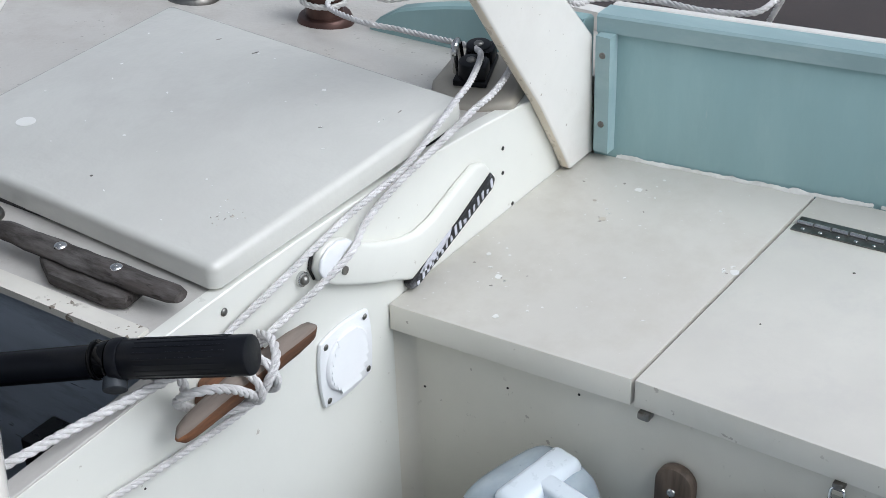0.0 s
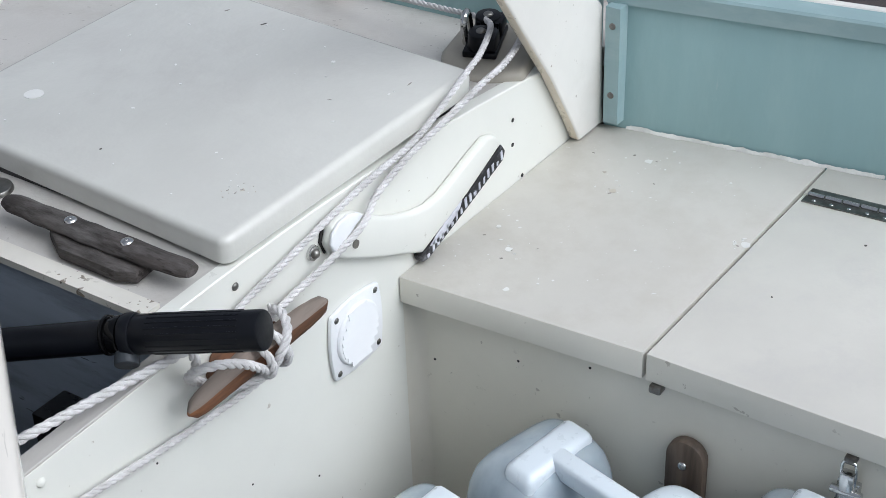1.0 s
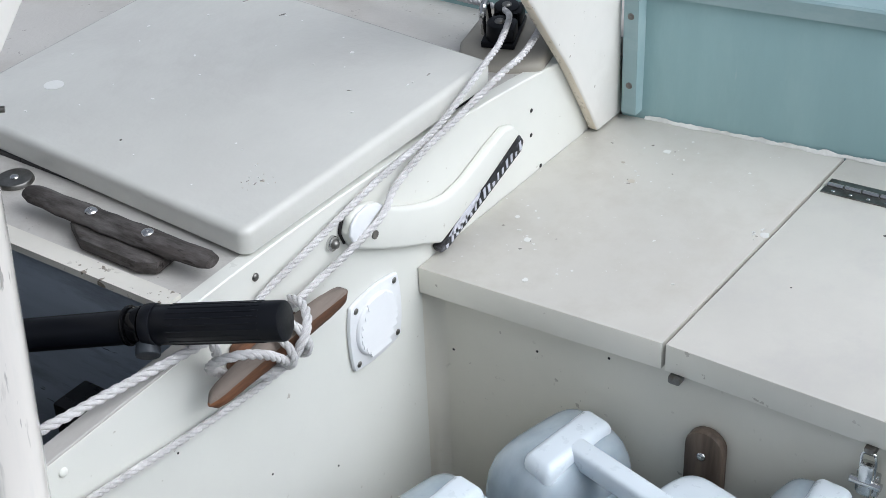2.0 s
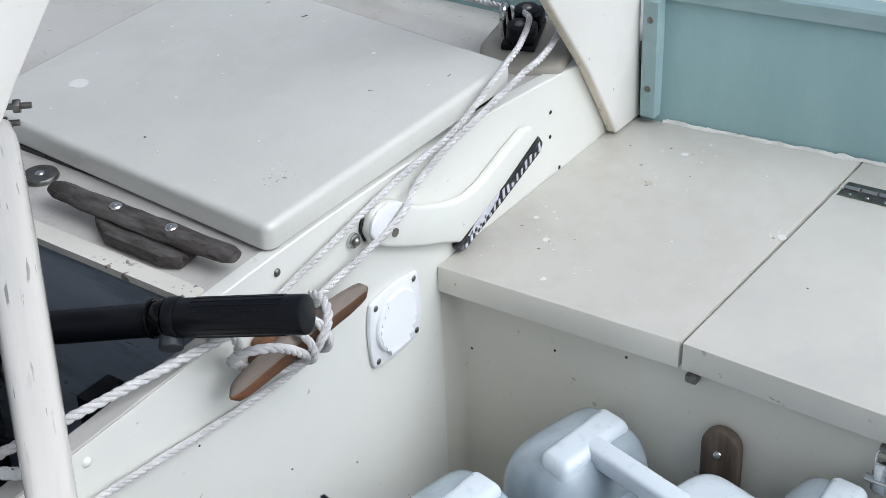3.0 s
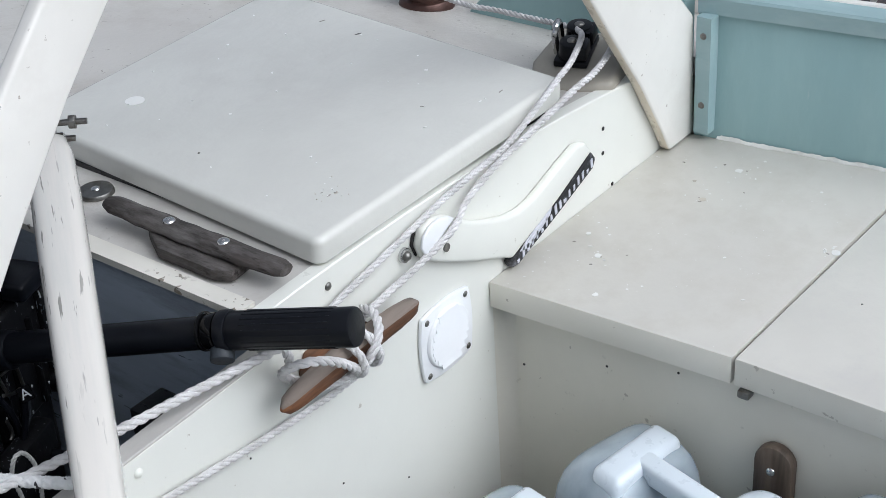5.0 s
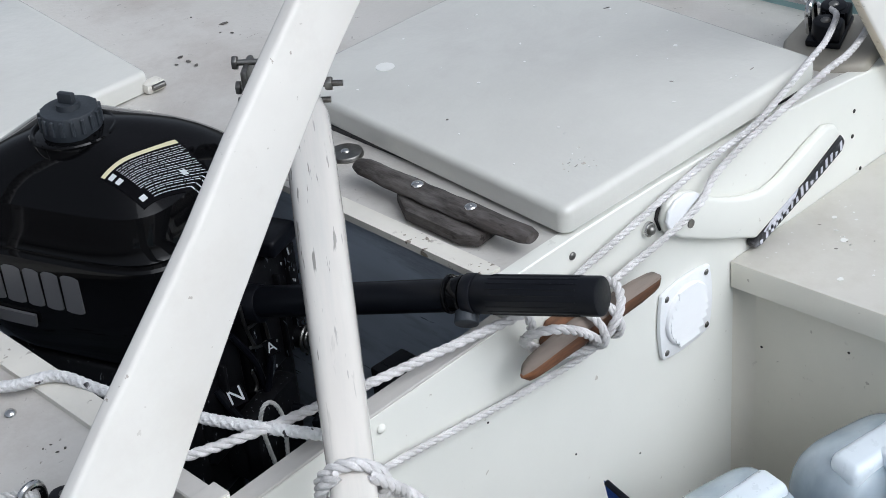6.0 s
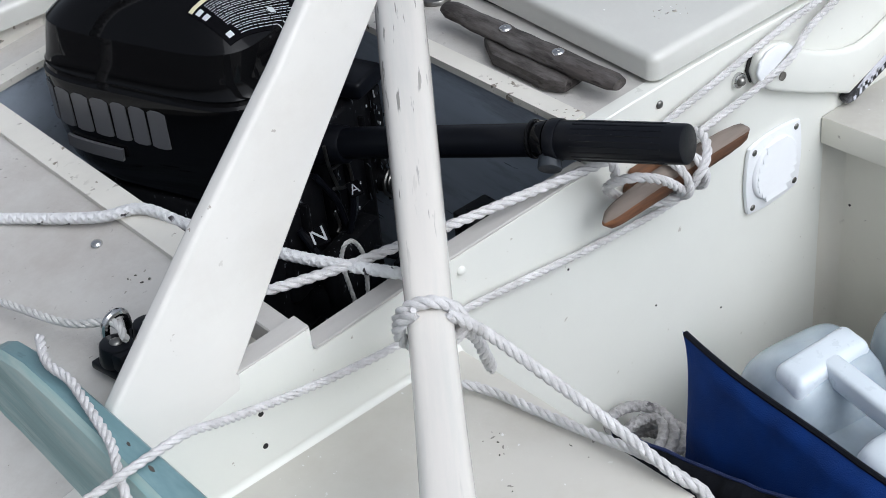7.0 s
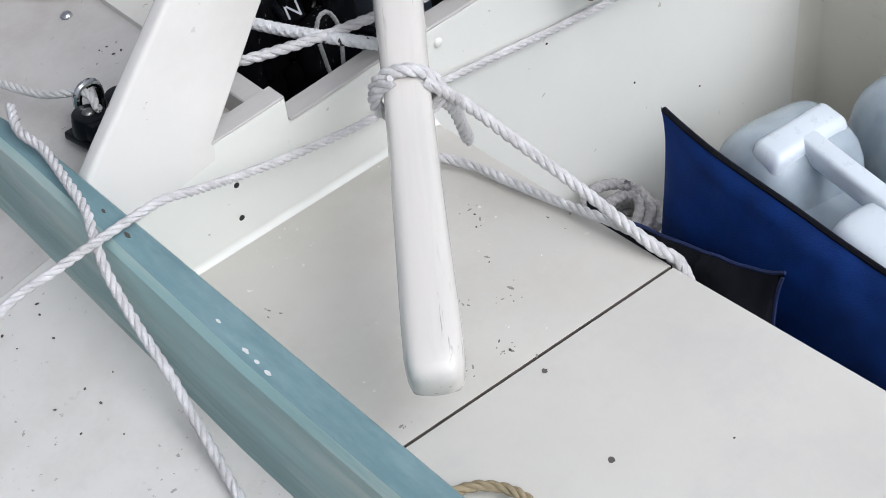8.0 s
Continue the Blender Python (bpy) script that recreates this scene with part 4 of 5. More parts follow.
put(nplate, NW)
letters("letter", "N", 0.026, nplate, pose(0, 0, 0.0008), M_LABELWHITE)
cord = [(-0.668, 0.095, 0.098), (-0.663, 0.090, 0.122), (-0.652, 0.089, 0.123), (-0.643, 0.088, 0.104), (-0.642, 0.088, 0.076), (-0.646, 0.088, 0.020), (-0.65, 0.088, -0.06)]
part("pull_cord", laid_rope([MI @ Vector(p) for p in cord], 0.0050, split=False), M_ROPEOLD, motor, "thin grey cord")
part("pull_cord", laid_rope([MI @ Vector(p) for p in ((-0.667, 0.090, 0.091), (-0.664, 0.088, 0.067), (-0.661, 0.087, 0.039), (-0.660, 0.087, -0.05))], 0.0050, split=False), M_ROPEOLD, motor, "thin grey cord")
APLATE = (-0.520, 0.267, 0.040)
aplate = part("lever_mark", box(-0.008, 0.008, -0.009, 0.009, -0.004, 0.0, 0.001, 1), M_LABELBLACK, motor, "black lever end with a white A")
put(aplate, Matrix.Translation(APLATE) @ (Vector((-1.39, -1.02, 1.06)) - Vector(APLATE)).to_track_quat("Z", "Y").to_matrix().to_4x4() @ pose(0, 0, 0, 0, 0, 16))
letters("letter", "A", 0.017, aplate, pose(0, 0, 0.0008), M_LABELWHITE)
part("lever", sweep(glide([MI @ Vector(p) for p in ((-0.521, 0.270, 0.030), (-0.524, 0.272, 0.005), (-0.530, 0.275, -0.02), (-0.542, 0.28, -0.05))], 0.005), 0.0042, 8), M_BLACK, motor)

# steering arm with rubber grip
G1, G0, A0, A1 = (Vector(p) for p in ((-0.385, -0.127, 0.2), (-0.4315, 0.0095, 0.1715), (-0.476, 0.15, 0.135), (-0.535, 0.315, 0.09)))
ga = (G1 - G0).normalized()


def loc(p):
    return MI @ Vector(p)


arm = part("steering_arm", join(cyl(loc(A1), loc(G0), 0.0185, 0.0180, 28), cyl(loc(A1 - ga * 0.02), loc(A1 + ga * 0.05), 0.026, 0.022, 20, 0.003)), M_BLACK, motor, "black steering arm")
grip = part("grip", join(cyl(loc(G0), loc(G1), 0.0208, 0.0208, 32, 0.0025), cyl(loc(G0 - ga * 0.010), loc(G0 + ga * 0.004), 0.0225, 0.0225, 32, 0.002)), M_BLACK, arm, "ribbed black rubber grip")
gs = ga.orthogonal().normalized()
for k in range(20):
    d = Matrix.Rotation(2 * math.pi * k / 20, 3, ga) @ gs
    a, b = G0 + ga * 0.022 + d * 0.0204, G1 - ga * 0.022 + d * 0.0204
    part("grip_rib", cyl(loc(a), loc(b), 0.0011, sides=6), M_BLACK, grip)
part("collar", join(cyl(loc(G0 - ga * 0.026), loc(G0 - ga * 0.012), 0.0192, 0.0205, 32, 0.001), cyl(loc(G0 - ga * 0.031), loc(G0 - ga * 0.027), 0.0212, 0.0212, 32, 0.001)), M_COWL, arm, "shiny black collar behind the grip")
part("friction_knob", cyl(loc((-0.438, 0.016, 0.160)), loc((-0.4525, 0.004, 0.147)), 0.0118, 0.0132, 24, 0.002), M_SLATE, arm, "slate grey friction knob")

# ---- fittings on the bulkhead ----
vent = thing("vent", "square white plastic louvre vent with four screws", "vent")
VX0, VX1, VZ0, VZ1 = -0.1475, -0.0435, -0.076, 0.028
vcx, vcz = (VX0 + VX1) / 2, (VZ0 + VZ1) / 2


def bulged(cx, cz, h, b, n=10):
    pts = []
    for sx, sz in ((1, 0), (0, 1), (-1, 0), (0, -1)):
        for k in range(n):
            t = -1 + 2 * k / n
            px, pz = (sx or 0), (sz or 0)
            o = h + b * (1 - t * t)
            pts.append((cx + (sx * o if sx else -sz * t * h), cz + (sz * o if sz else sx * t * h)))
    return pts


part("flange", prism(bulged(vcx, vcz, 0.0465, 0.0055), 0.006, "xz", -0.0065, 0.002, 2), M_VENT, vent)
part("rim", join(*[cyl((vcx, -0.0065, vcz), (vcx, -0.011, vcz), 0.0425, 0.040, 40, 0.001)]), M_VENT, vent)
for k in range(8):
    z = vcz - 0.034 + k * 0.0097
    half = math.sqrt(max(0.0004, 0.0365 ** 2 - (z - vcz) ** 2))
    bm = prism([(-half, -0.0046), (half, -0.0046), (half - 0.003, 0.0046), (-half, 0.0046)], 0.0016, "xy", -0.0008)
    bmesh.ops.transform(bm, matrix=pose(vcx, -0.0108, z, 80, 0, 0), verts=bm.verts)
    part("louvre", bm, M_VENT, vent)
for x, z in ((-0.057, 0.0155), (-0.134, 0.015), (-0.135, -0.063), (-0.056, -0.063)):
    screw((x, -0.0068, z), (0, -1, 0), vent, 0.0042, M_DARKSTEEL)

cl = thing("horn_cleat", "worn teak horn cleat on the bulkhead, wrapped with rope", "cleat")
bm, last = bmesh.new(), None
for k in range(25):
    t = -1 + 2 * k / 24
    h = 0.0180 * (1 - 0.30 * abs(t) ** 1.8) * (1 + 0.05 * noise.noise((t * 7, 5.0, 0.0))) * math.sqrt(max(0.05, 1 - abs(t) ** 16))
    yy = -0.034 - 0.004 * abs(t) ** 2
    ring = [bm.verts.new((-0.302 + 0.117 * t, yy + math.sin(a) * h * 0.75, 0.083 + 0.003 * t + math.cos(a) * h)) for a in (2 * math.pi * j / 16 for j in range(16))]
    if last:
        for j in range(16):
            bm.faces.new((last[j], last[(j + 1) % 16], ring[(j + 1) % 16], ring[j]))
    else:
        bm.faces.new(ring[::-1])
    last = ring
bm.faces.new(last)
horn = part("horn", bm, [M_TEAK, M_WORNTEAK], cl, "worn teak bar, grey on top")
for f in horn.data.polygons:
    f.material_index = 1 if f.normal.z > 0.30 else 0
part("base", prism([(-0.355, 0.069), (-0.245, 0.071), (-0.258, 0.097), (-0.342, 0.095)], 0.026, "xz", -0.0265, 0.004, 2), M_TEAK, cl)
screw((-0.332, -0.0445, 0.083), (0, -1, 0), cl, 0.005, M_DARKSTEEL)
screw((-0.272, -0.0445, 0.083), (0, -1, 0), cl, 0.005, M_DARKSTEEL)

pl = thing("grab_plate", "cream painted raised wooden hand hold with worn black strip", "hand hold")
outline = [(-0.146, 0.130), (-0.138, 0.150), (-0.118, 0.157), (-0.088, 0.145), (-0.060, 0.124), (-0.033, 0.109), (-0.005, 0.097), (0.025, 0.086), (0.055, 0.080), (0.085, 0.083),
           (0.114, 0.092), (0.150, 0.104), (0.187, 0.114), (0.207, 0.108), (0.222, 0.090), (0.138, 0.054), (0.036, 0.020), (-0.005, 0.040), (-0.038, 0.054), (-0.080, 0.075), (-0.115, 0.094), (-0.138, 0.111)]
part("plate", prism(outline, 0.014, "xz", -0.0145, 0.005, 3), M_BULK, pl)
part("black_strip", prism([(0.222, 0.088), (0.232, 0.074), (0.226, 0.062), (0.138, 0.032), (0.050, 0.004), (0.036, 0.005), (0.031, 0.016), (0.138, 0.052)], 0.013, "xz", -0.0135, 0.003, 2), M_STRIP, pl, "worn black strip with flaking paint")
part("white_pad", prism([(-0.141, 0.119), (-0.147, 0.131), (-0.143, 0.144), (-0.130, 0.153), (-0.112, 0.155), (-0.092, 0.148), (-0.084, 0.141), (-0.101, 0.134), (-0.117, 0.125), (-0.129, 0.116)], 0.005, "xz", -0.0195, 0.0022, 3), M_VENT, pl, "white rounded pad")
# thin black plate draws the shadow crescent beside the pad
part("shadow_gap", prism([(-0.1405, 0.112), (-0.1485, 0.131), (-0.1435, 0.1465), (-0.130, 0.1565), (-0.118, 0.1585), (-0.110, 0.150), (-0.125, 0.120)], 0.0030, "xz", -0.0034, 0.0008, 1), M_HOLE, pl, "black plate in place of the shadow round the hand hold's end")
part("flake", prism([(0.052, 0.022), (0.066, 0.031), (0.100, 0.044), (0.125, 0.052), (0.120, 0.043), (0.098, 0.031), (0.070, 0.019)], 0.0012, "xz", -0.0145), M_FLAKE, pl, "remnant of pale paint")
rnd = random.Random(5)
for k in range(17):
    x = 0.046 + 0.0108 * k
    z = 0.0045 + 0.338 * (x - 0.040) + 0.0035
    tall = rnd.uniform(0.006, 0.013) if k % 5 else 0.003
    part("flake", prism([(x, z - 0.003), (x + rnd.uniform(0.003, 0.005), z - 0.002), (x + 0.0015 + rnd.uniform(0.001, 0.003), z + tall), (x - rnd.uniform(0.0, 0.002), z + tall * 0.8)], 0.0012, "xz", -0.0145), M_FLAKE, pl)
part("plug", cyl((-0.098, -0.0165, 0.107), (-0.098, -0.014, 0.107), 0.0055), M_DARKSTEEL, pl)
ey = thing("fairlead_eye", "small stainless fairlead screwed to the bulkhead", "fairlead")
part("base", cyl((-0.161, -0.0005, 0.125), (-0.161, -0.006, 0.125), 0.010, 0.009, 20, 0.001), M_CHROME, ey)
part("stud", dome((-0.161, -0.006, 0.125), (0, -1, 0), 0.0062, 0.006), M_DARKSTEEL, ey)
rv = thing("rivet", "small painted bolt head on the bulkhead", "bolt")
part("head", dome((-0.587, -0.0005, 0.094), (0, -1, 0), 0.0055, 0.004), M_BULK, rv)
rv2 = thing("rivet", "small dark bolt head near the top of the bulkhead", "bolt")
part("head", dome((-0.290, -0.0005, 0.152), (0, -1, 0), 0.005, 0.003), M_DARKSTEEL, rv2)
ls = thing("rivet", "small steel screw in the side deck", "bolt")
part("head", dome((-0.838, 0.285, deck_z(-0.838)), (0, 0, 1), 0.007, 0.005), M_CHROME, ls)

# ---- grey deck cleat ----
gc = thing("deck_cleat", "weathered grey wooden cleat with two steel screws on the deck", "cleat")
bm, last = bmesh.new(), None
for k in range(25):
    t = -1 + 2 * k / 24
    w = 0.0165 * (1 - 0.22 * abs(t) ** 3) * (1 if abs(t) < 0.95 else 0.75)
    zz = 0.192 + 0.003 * t * t
    w *= 1 + 0.10 * noise.noise((t * 6, 0.3, 0.0))
    ring = [bm.verts.new((-0.339 + 0.002 * noise.noise((t * 4, 2.2, 0.0)) + math.cos(a) * w, 0.150 + 0.139 * t, zz + math.sin(a) * w * 0.62)) for a in (2 * math.pi * j / 14 for j in range(14))]
    if last:
        for j in range(14):
            bm.faces.new((last[j], last[(j + 1) % 14], ring[(j + 1) % 14], ring[j]))
    else:
        bm.faces.new(ring[::-1])
    last = ring
bm.faces.new(last)
part("horn", bm, M_GREYTEAK, gc)
part("base", prism([(-0.374, 0.090), (-0.364, 0.068), (-0.330, 0.072), (-0.328, 0.205), (-0.350, 0.214), (-0.373, 0.176)], 0.016, "xy", deck_z(-0.313) + 0.0005, 0.004, 2), M_GREYTEAK, gc)
for y in (0.188, 0.103):
    screw((-0.339, y, 0.2012), (0, 0, 1), gc, 0.0078)
dk = thing("deck_plate", "round dark steel deck plate", "deck plate")
part("plate", cyl((-0.306, 0.352, deck_z(-0.306)), (-0.306, 0.352, deck_z(-0.306) + 0.006), 0.023, 0.021, 28, 0.001), M_DARKSTEEL, dk)
part("stud", dome((-0.306, 0.352, deck_z(-0.306) + 0.006), (0, 0, 1), 0.006, 0.003), M_CHROME, dk)


# ---- cam cleats and winch ----
def cam_cleat(name, at, label, wedge):
    t = thing(name, label, "cam cleat", "cam cleats", at)
    if wedge:
        part("wedge", prism([(-0.074, -0.014), (-0.056, -0.056), (0.050, -0.060), (0.062, 0.034), (-0.020, 0.048), (-0.066, 0.040)], 0.028, "xy", -0.006, 0.007, 3), M_BEIGEBASE, t, "beige wedge base")
    z = 0.0225 if wedge else 0.0
    part("base", box(-0.034, 0.034, -0.020, 0.020, z, z + 0.008, 0.002), M_BLACK, t)
    for s in (-1, 1):
        cam_part = part("cam", join(cyl((s * 0.019, 0, z + 0.008), (s * 0.019, 0, z + 0.028), 0.0165, 0.0150, 20, 0.002), box(s * 0.019 - 0.013, s * 0.019 + 0.013, -0.019, 0.002, z + 0.008, z + 0.026, 0.003)), M_BLACK, t)
        part("pivot", dome((s * 0.019, 0, z + 0.028), (0, 0, 1), 0.006, 0.003), M_DARKSTEEL, cam_part)
        for k in range(4):
            part("tooth", box(s * 0.006 - 0.002, s * 0.006 + 0.002, -0.015 + k * 0.007, -0.011 + k * 0.007, z + 0.010, z + 0.025), M_BLACK, cam_part)
    loop = [(-0.012, 0.020, z + 0.006), (-0.012, 0.022, z + 0.028), (-0.006, 0.022, z + 0.037), (0.006, 0.022, z + 0.037), (0.012, 0.022, z + 0.028), (0.012, 0.020, z + 0.006)]
    part("fairlead", sweep(glide(loop, 0.003), 0.0042, 10), M_CHROME, t, "bright steel fairlead loop")
    return t


cam_cleat("cam_cleat", pose(0.338, 0.085, deck_z(0.338), 0, -6, 20) @ Matrix.Scale(1.18, 4), "black cam cleat on a beige wedge with steel fairlead", True)
cam_cleat("cam_cleat", pose(-0.905, 0.106, deck_z(-0.905), 0, 6, 10) @ Matrix.Scale(1.08, 4), "black cam cleat with bright steel fairlead on the side deck", False)
wi = thing("winch", "dark brown bronze sheet winch on the deck", "winch", at=Matrix.Translation((0.445, 0.435, deck_z(0.445))))
part("base", cyl((0, 0, -0.002), (0, 0, 0.014), 0.046, 0.040, 32, 0.002), M_BRONZE, wi)
part("drum", join(cyl((0, 0, 0.014), (0, 0, 0.055), 0.030, 0.027, 32), cyl((0, 0, 0.055), (0, 0, 0.068), 0.030, 0.038, 32, 0.002)), M_BRONZE, wi)
part("cap", cyl((0, 0, 0.068), (0, 0, 0.073), 0.026, 0.022, 32, 0.001), M_CHROME, wi)
wraps = [(math.cos(0.4 * q) * 0.0345, math.sin(0.4 * q) * 0.0345, 0.046 - 0.0009 * q) for q in range(20)]
rope("winch_turns", laid_rope([Vector(p) + Vector((0.445, 0.435, deck_z(0.445))) for p in wraps], 0.0095), M_ROPEOLD, "greyed rope wound round the bronze winch")
dp = thing("deck_plate", "dark round fitting at the far edge of the hatch", "deck plate")
part("plate", cyl((0.40, 0.665, deck_z(0.40)), (0.40, 0.665, deck_z(0.4) + 0.012), 0.045, 0.040, 28, 0.002), M_DARKSTEEL, dp)

# ---- right bench hardware ----
hi = thing("piano_hinge", "worn steel piano hinge on the locker lid", "hinge")
HX0 = xr(-0.346) - 0.084
HX1 = xr(-1.6) - 0.084
for s in (-1, 1):
    part("leaf", prism([(HX0 + s * 0.003, -0.352), (HX0 + s * 0.019, -0.352), (HX1 + s * 0.019, -1.6), (HX1 + s * 0.003, -1.6)], 0.0016, "xy", 0.0004), M_DARKSTEEL, hi)
yy = -0.354
while yy > -0.9:
    f = (yy + 0.346) / (-1.6 + 0.346)
    x = HX0 + f * (HX1 - HX0)
    part("knuckle", cyl((x, yy, 0.003), (x + 0.0007, yy - 0.022, 0.003), 0.0036, sides=10), M_CHROME, hi)
    part("screw", dome((x - 0.011, yy - 0.012, 0.002), (0, 0, 1), 0.0028, 0.001, 10), M_CHROME, hi)
    yy -= 0.024
lg = thing("lid_lug", "small rusty lug under the bench lip", "lug")
part("lug", box(0.014, 0.030, -0.362, -0.346, -0.050, -0.039, 0.003), M_DARKSTEEL, lg)
pd = thing("wood_pad", "round-ended striped wooden pad screwed to the bench front", "wooden pad")
pts = arc(-0.398, -0.128, 0.025, 0, 180, 12) + [(-0.423, -0.190), (-0.373, -0.190)]
part("pad", prism(pts, 0.016, "yz", 0.0135, 0.003, 2), M_PADWOOD, pd)
screw((0.0132, -0.396, -0.139), (-1, 0, 0), pd, 0.006)
lt = thing("toggle_latch", "chromed toggle latch on the bench front", "latch")
part("plate", box(0.022, 0.0295, -0.607, -0.580, -0.110, -0.078, 0.002), M_CHROME, lt)
part("lever", join(box(0.012, 0.024, -0.602, -0.585, -0.105, -0.060, 0.003), cyl((0.016, -0.612, -0.088), (0.016, -0.576, -0.088), 0.005)), M_CHROME, lt)
part("bail", sweep(glide([(0.018, -0.602, -0.085), (0.016, -0.602, -0.050), (0.016, -0.594, -0.044), (0.016, -0.586, -0.050), (0.018, -0.586, -0.085)], 0.003), 0.002, 8), M_CHROME, lt)
part("catch", box(0.014, 0.0295, -0.600, -0.587, -0.048, -0.0385, 0.002), M_DARKSTEEL, lt)
for y, z in ((-0.03, -0.135), (-0.158, -0.088), (-0.26, -0.058)):
    part("screw_hole", cyl((0.0294, y, z), (0.032, y, z), 0.0018, sides=10), M_HOLE, bpy.data.objects["bench_front_right"])


# ---- jerry cans ----
def moulded(cx, cy, hx, hy, levels, power=0.5, n=48):
    """A blow-moulded block: rounded-square rings, each level a height and an inset."""
    bm, last = bmesh.new(), None
    for z, inset in levels:
        ring = []
        for k in range(n):
            c, q = math.cos(2 * math.pi * k / n), math.sin(2 * math.pi * k / n)
            ring.append(bm.verts.new((cx + math.copysign(abs(c) ** power, c) * (hx - inset), cy + math.copysign(abs(q) ** power, q) * (hy - inset), z)))
        if last:
            for k in range(n):
                bm.faces.new((last[k], last[(k + 1) % n], ring[(k + 1) % n], ring[k]))
        else:
            bm.faces.new(ring[::-1])
        last = ring
    bm.faces.new(last)
    return bm


def jerry_can(at, label):
    t = thing("jerry_can", label, "jerry can", "jerry cans", at)
    part("body", moulded(0, 0, 0.083, 0.160, [(0, 0.024), (0.008, 0.008), (0.028, 0), (0.226, 0), (0.244, 0.004), (0.256, 0.013), (0.261, 0.028), (0.262, 0.05)], 0.42), M_CAN, t, sharp=180)
    part("shoulder", moulded(0, 0.098, 0.0838, 0.0628, [(0.15, 0.002), (0.20, 0), (0.262, 0), (0.284, 0.003), (0.303, 0.009), (0.317, 0.018), (0.326, 0.030), (0.330, 0.044), (0.331, 0.056)], 0.46), M_CAN, t, sharp=180)
    part("shoulder", moulded(0, -0.097, 0.0834, 0.0632, [(0.15, 0.002), (0.20, 0), (0.292, 0), (0.310, 0.003), (0.321, 0.008), (0.327, 0.016), (0.329, 0.030)], 0.44), M_CANTHICK, t, "thick white moulded shoulder", sharp=180)
    bar = box(-0.063, 0.063, 0.060, 0.106, 0.290, 0.342, 0.012, 4)
    for v in bar.verts:
        v.co.y += 0.10 * v.co.x
        v.co.z -= 0.011 * abs(v.co.x / 0.063) ** 3
    part("ridge", bar, M_CANTHICK, t, "thick white moulded ridge")
    part("handle", box(-0.0140, 0.0140, -0.075, 0.092, 0.308, 0.336, 0.006, 3), M_CANTHICK, t, "moulded white handle")
    part("seam", sweep(glide([(0, 0.161, 0.05), (0, 0.1615, 0.24), (0, 0.155, 0.296), (0, 0.138, 0.319), (0, 0.110, 0.3305)], 0.008), 0.0013, 6), M_CAN, t)
    return t


jerry_can(pose(-0.084, -0.340, -0.4575, 0, 0, -14) @ Matrix.Diagonal((1, 1, 1.02, 1)), "translucent white plastic jerry can against the bench front")
jerry_can(pose(-0.258, -0.280, -0.4575, 0, 0, -11) @ Matrix.Diagonal((0.94, 1, 1.02, 1)), "translucent white plastic jerry can beside a blue cushion")
jerry_can(pose(-0.062, -0.650, -0.4575, 0, 0, -4) @ Matrix.Diagonal((1, 1, 1.10, 1)), "translucent white plastic jerry can below the latch")


# ---- cushions ----
def cushion(name, w, h, t, label, mat, trim, at, drop=0.0, sides=True):
    """A filled canvas cushion on edge; drop lets its upper edge sink towards one end."""
    th = thing(name, label, "cushion", "cushions", at)
    bm, nx, nz = bmesh.new(), 44, 26

    def outline(u, v):
        ear = 0.009 * (abs(u) * abs(v)) ** 12
        y = u * (w / 2 * (1 - 0.025 * (1 - v * v)) + ear)
        z = v * (h / 2 * (1 - 0.022 * (1 - u * u)) + ear) - (v + 1) / 2 * drop * (1 - u) / 2
        return y, z + 0.003 * noise.noise((u * 4, v * 2, w))

    for s in (-1, 1):
        g = []
        for j in range(nz + 1):
            row = []
            for i in range(nx + 1):
                u, v = -1 + 2 * i / nx, -1 + 2 * j / nz
                puff = max(0.0, 1 - abs(u) ** 5) ** 0.5 * max(0.0, 1 - abs(v) ** 5) ** 0.5
                wob = 0.012 * noise.noise((u * 2.5, v * 2.5, s * 3.0 + w)) + 0.005 * noise.noise((u * 9 + v * 4, v * 5 - u * 3, s + w))
                pucker = 0.0035 * math.sin(u * 38) * (abs(v) ** 6) * (1 - abs(u) ** 8)
                y, z = outline(u, v)
                row.append(bm.verts.new((s * (t / 2 * puff + (wob + pucker if 0.05 < puff else 0)), y, z)))
            g.append(row)
        for j in range(nz):
            for i in range(nx):
                bm.faces.new((g[j][i], g[j][i + 1], g[j + 1][i + 1], g[j + 1][i]))
    bmesh.ops.remove_doubles(bm, verts=bm.verts, dist=0.0005)
    part("cover", bm, mat, th, sharp=70)
    for pick in (lambda q: (q, 1.0), lambda q: (-1.0, q), lambda q: (1.0, q))[:3 if sides else 1]:
        line = [(0.0,) + outline(*pick(-1 + 2 * i / 30)) for i in range(31)]
        part("piping", sweep(glide(line, 0.008), 0.0036 if trim is M_DARKCLOTH else 0.0022, 6), trim, th, "dark piping along the seam" if trim is M_DARKCLOTH else "blue binding along the seam")
    return th


cushion("cushion", 0.66, 0.372, 0.045, "royal blue canvas cushion standing on edge with black piping", M_BLUE, M_DARKCLOTH, pose(-0.370, -0.428, -0.273, 0, 5, 0), drop=0.072, sides=False)
cushion("cushion", 0.26, 0.29, 0.040, "black-backed cushion with blue edging beside the bench", M_DARKCLOTH, M_BLUETRIM, pose(-0.465, -0.219, -0.298, -11, 13, 0))
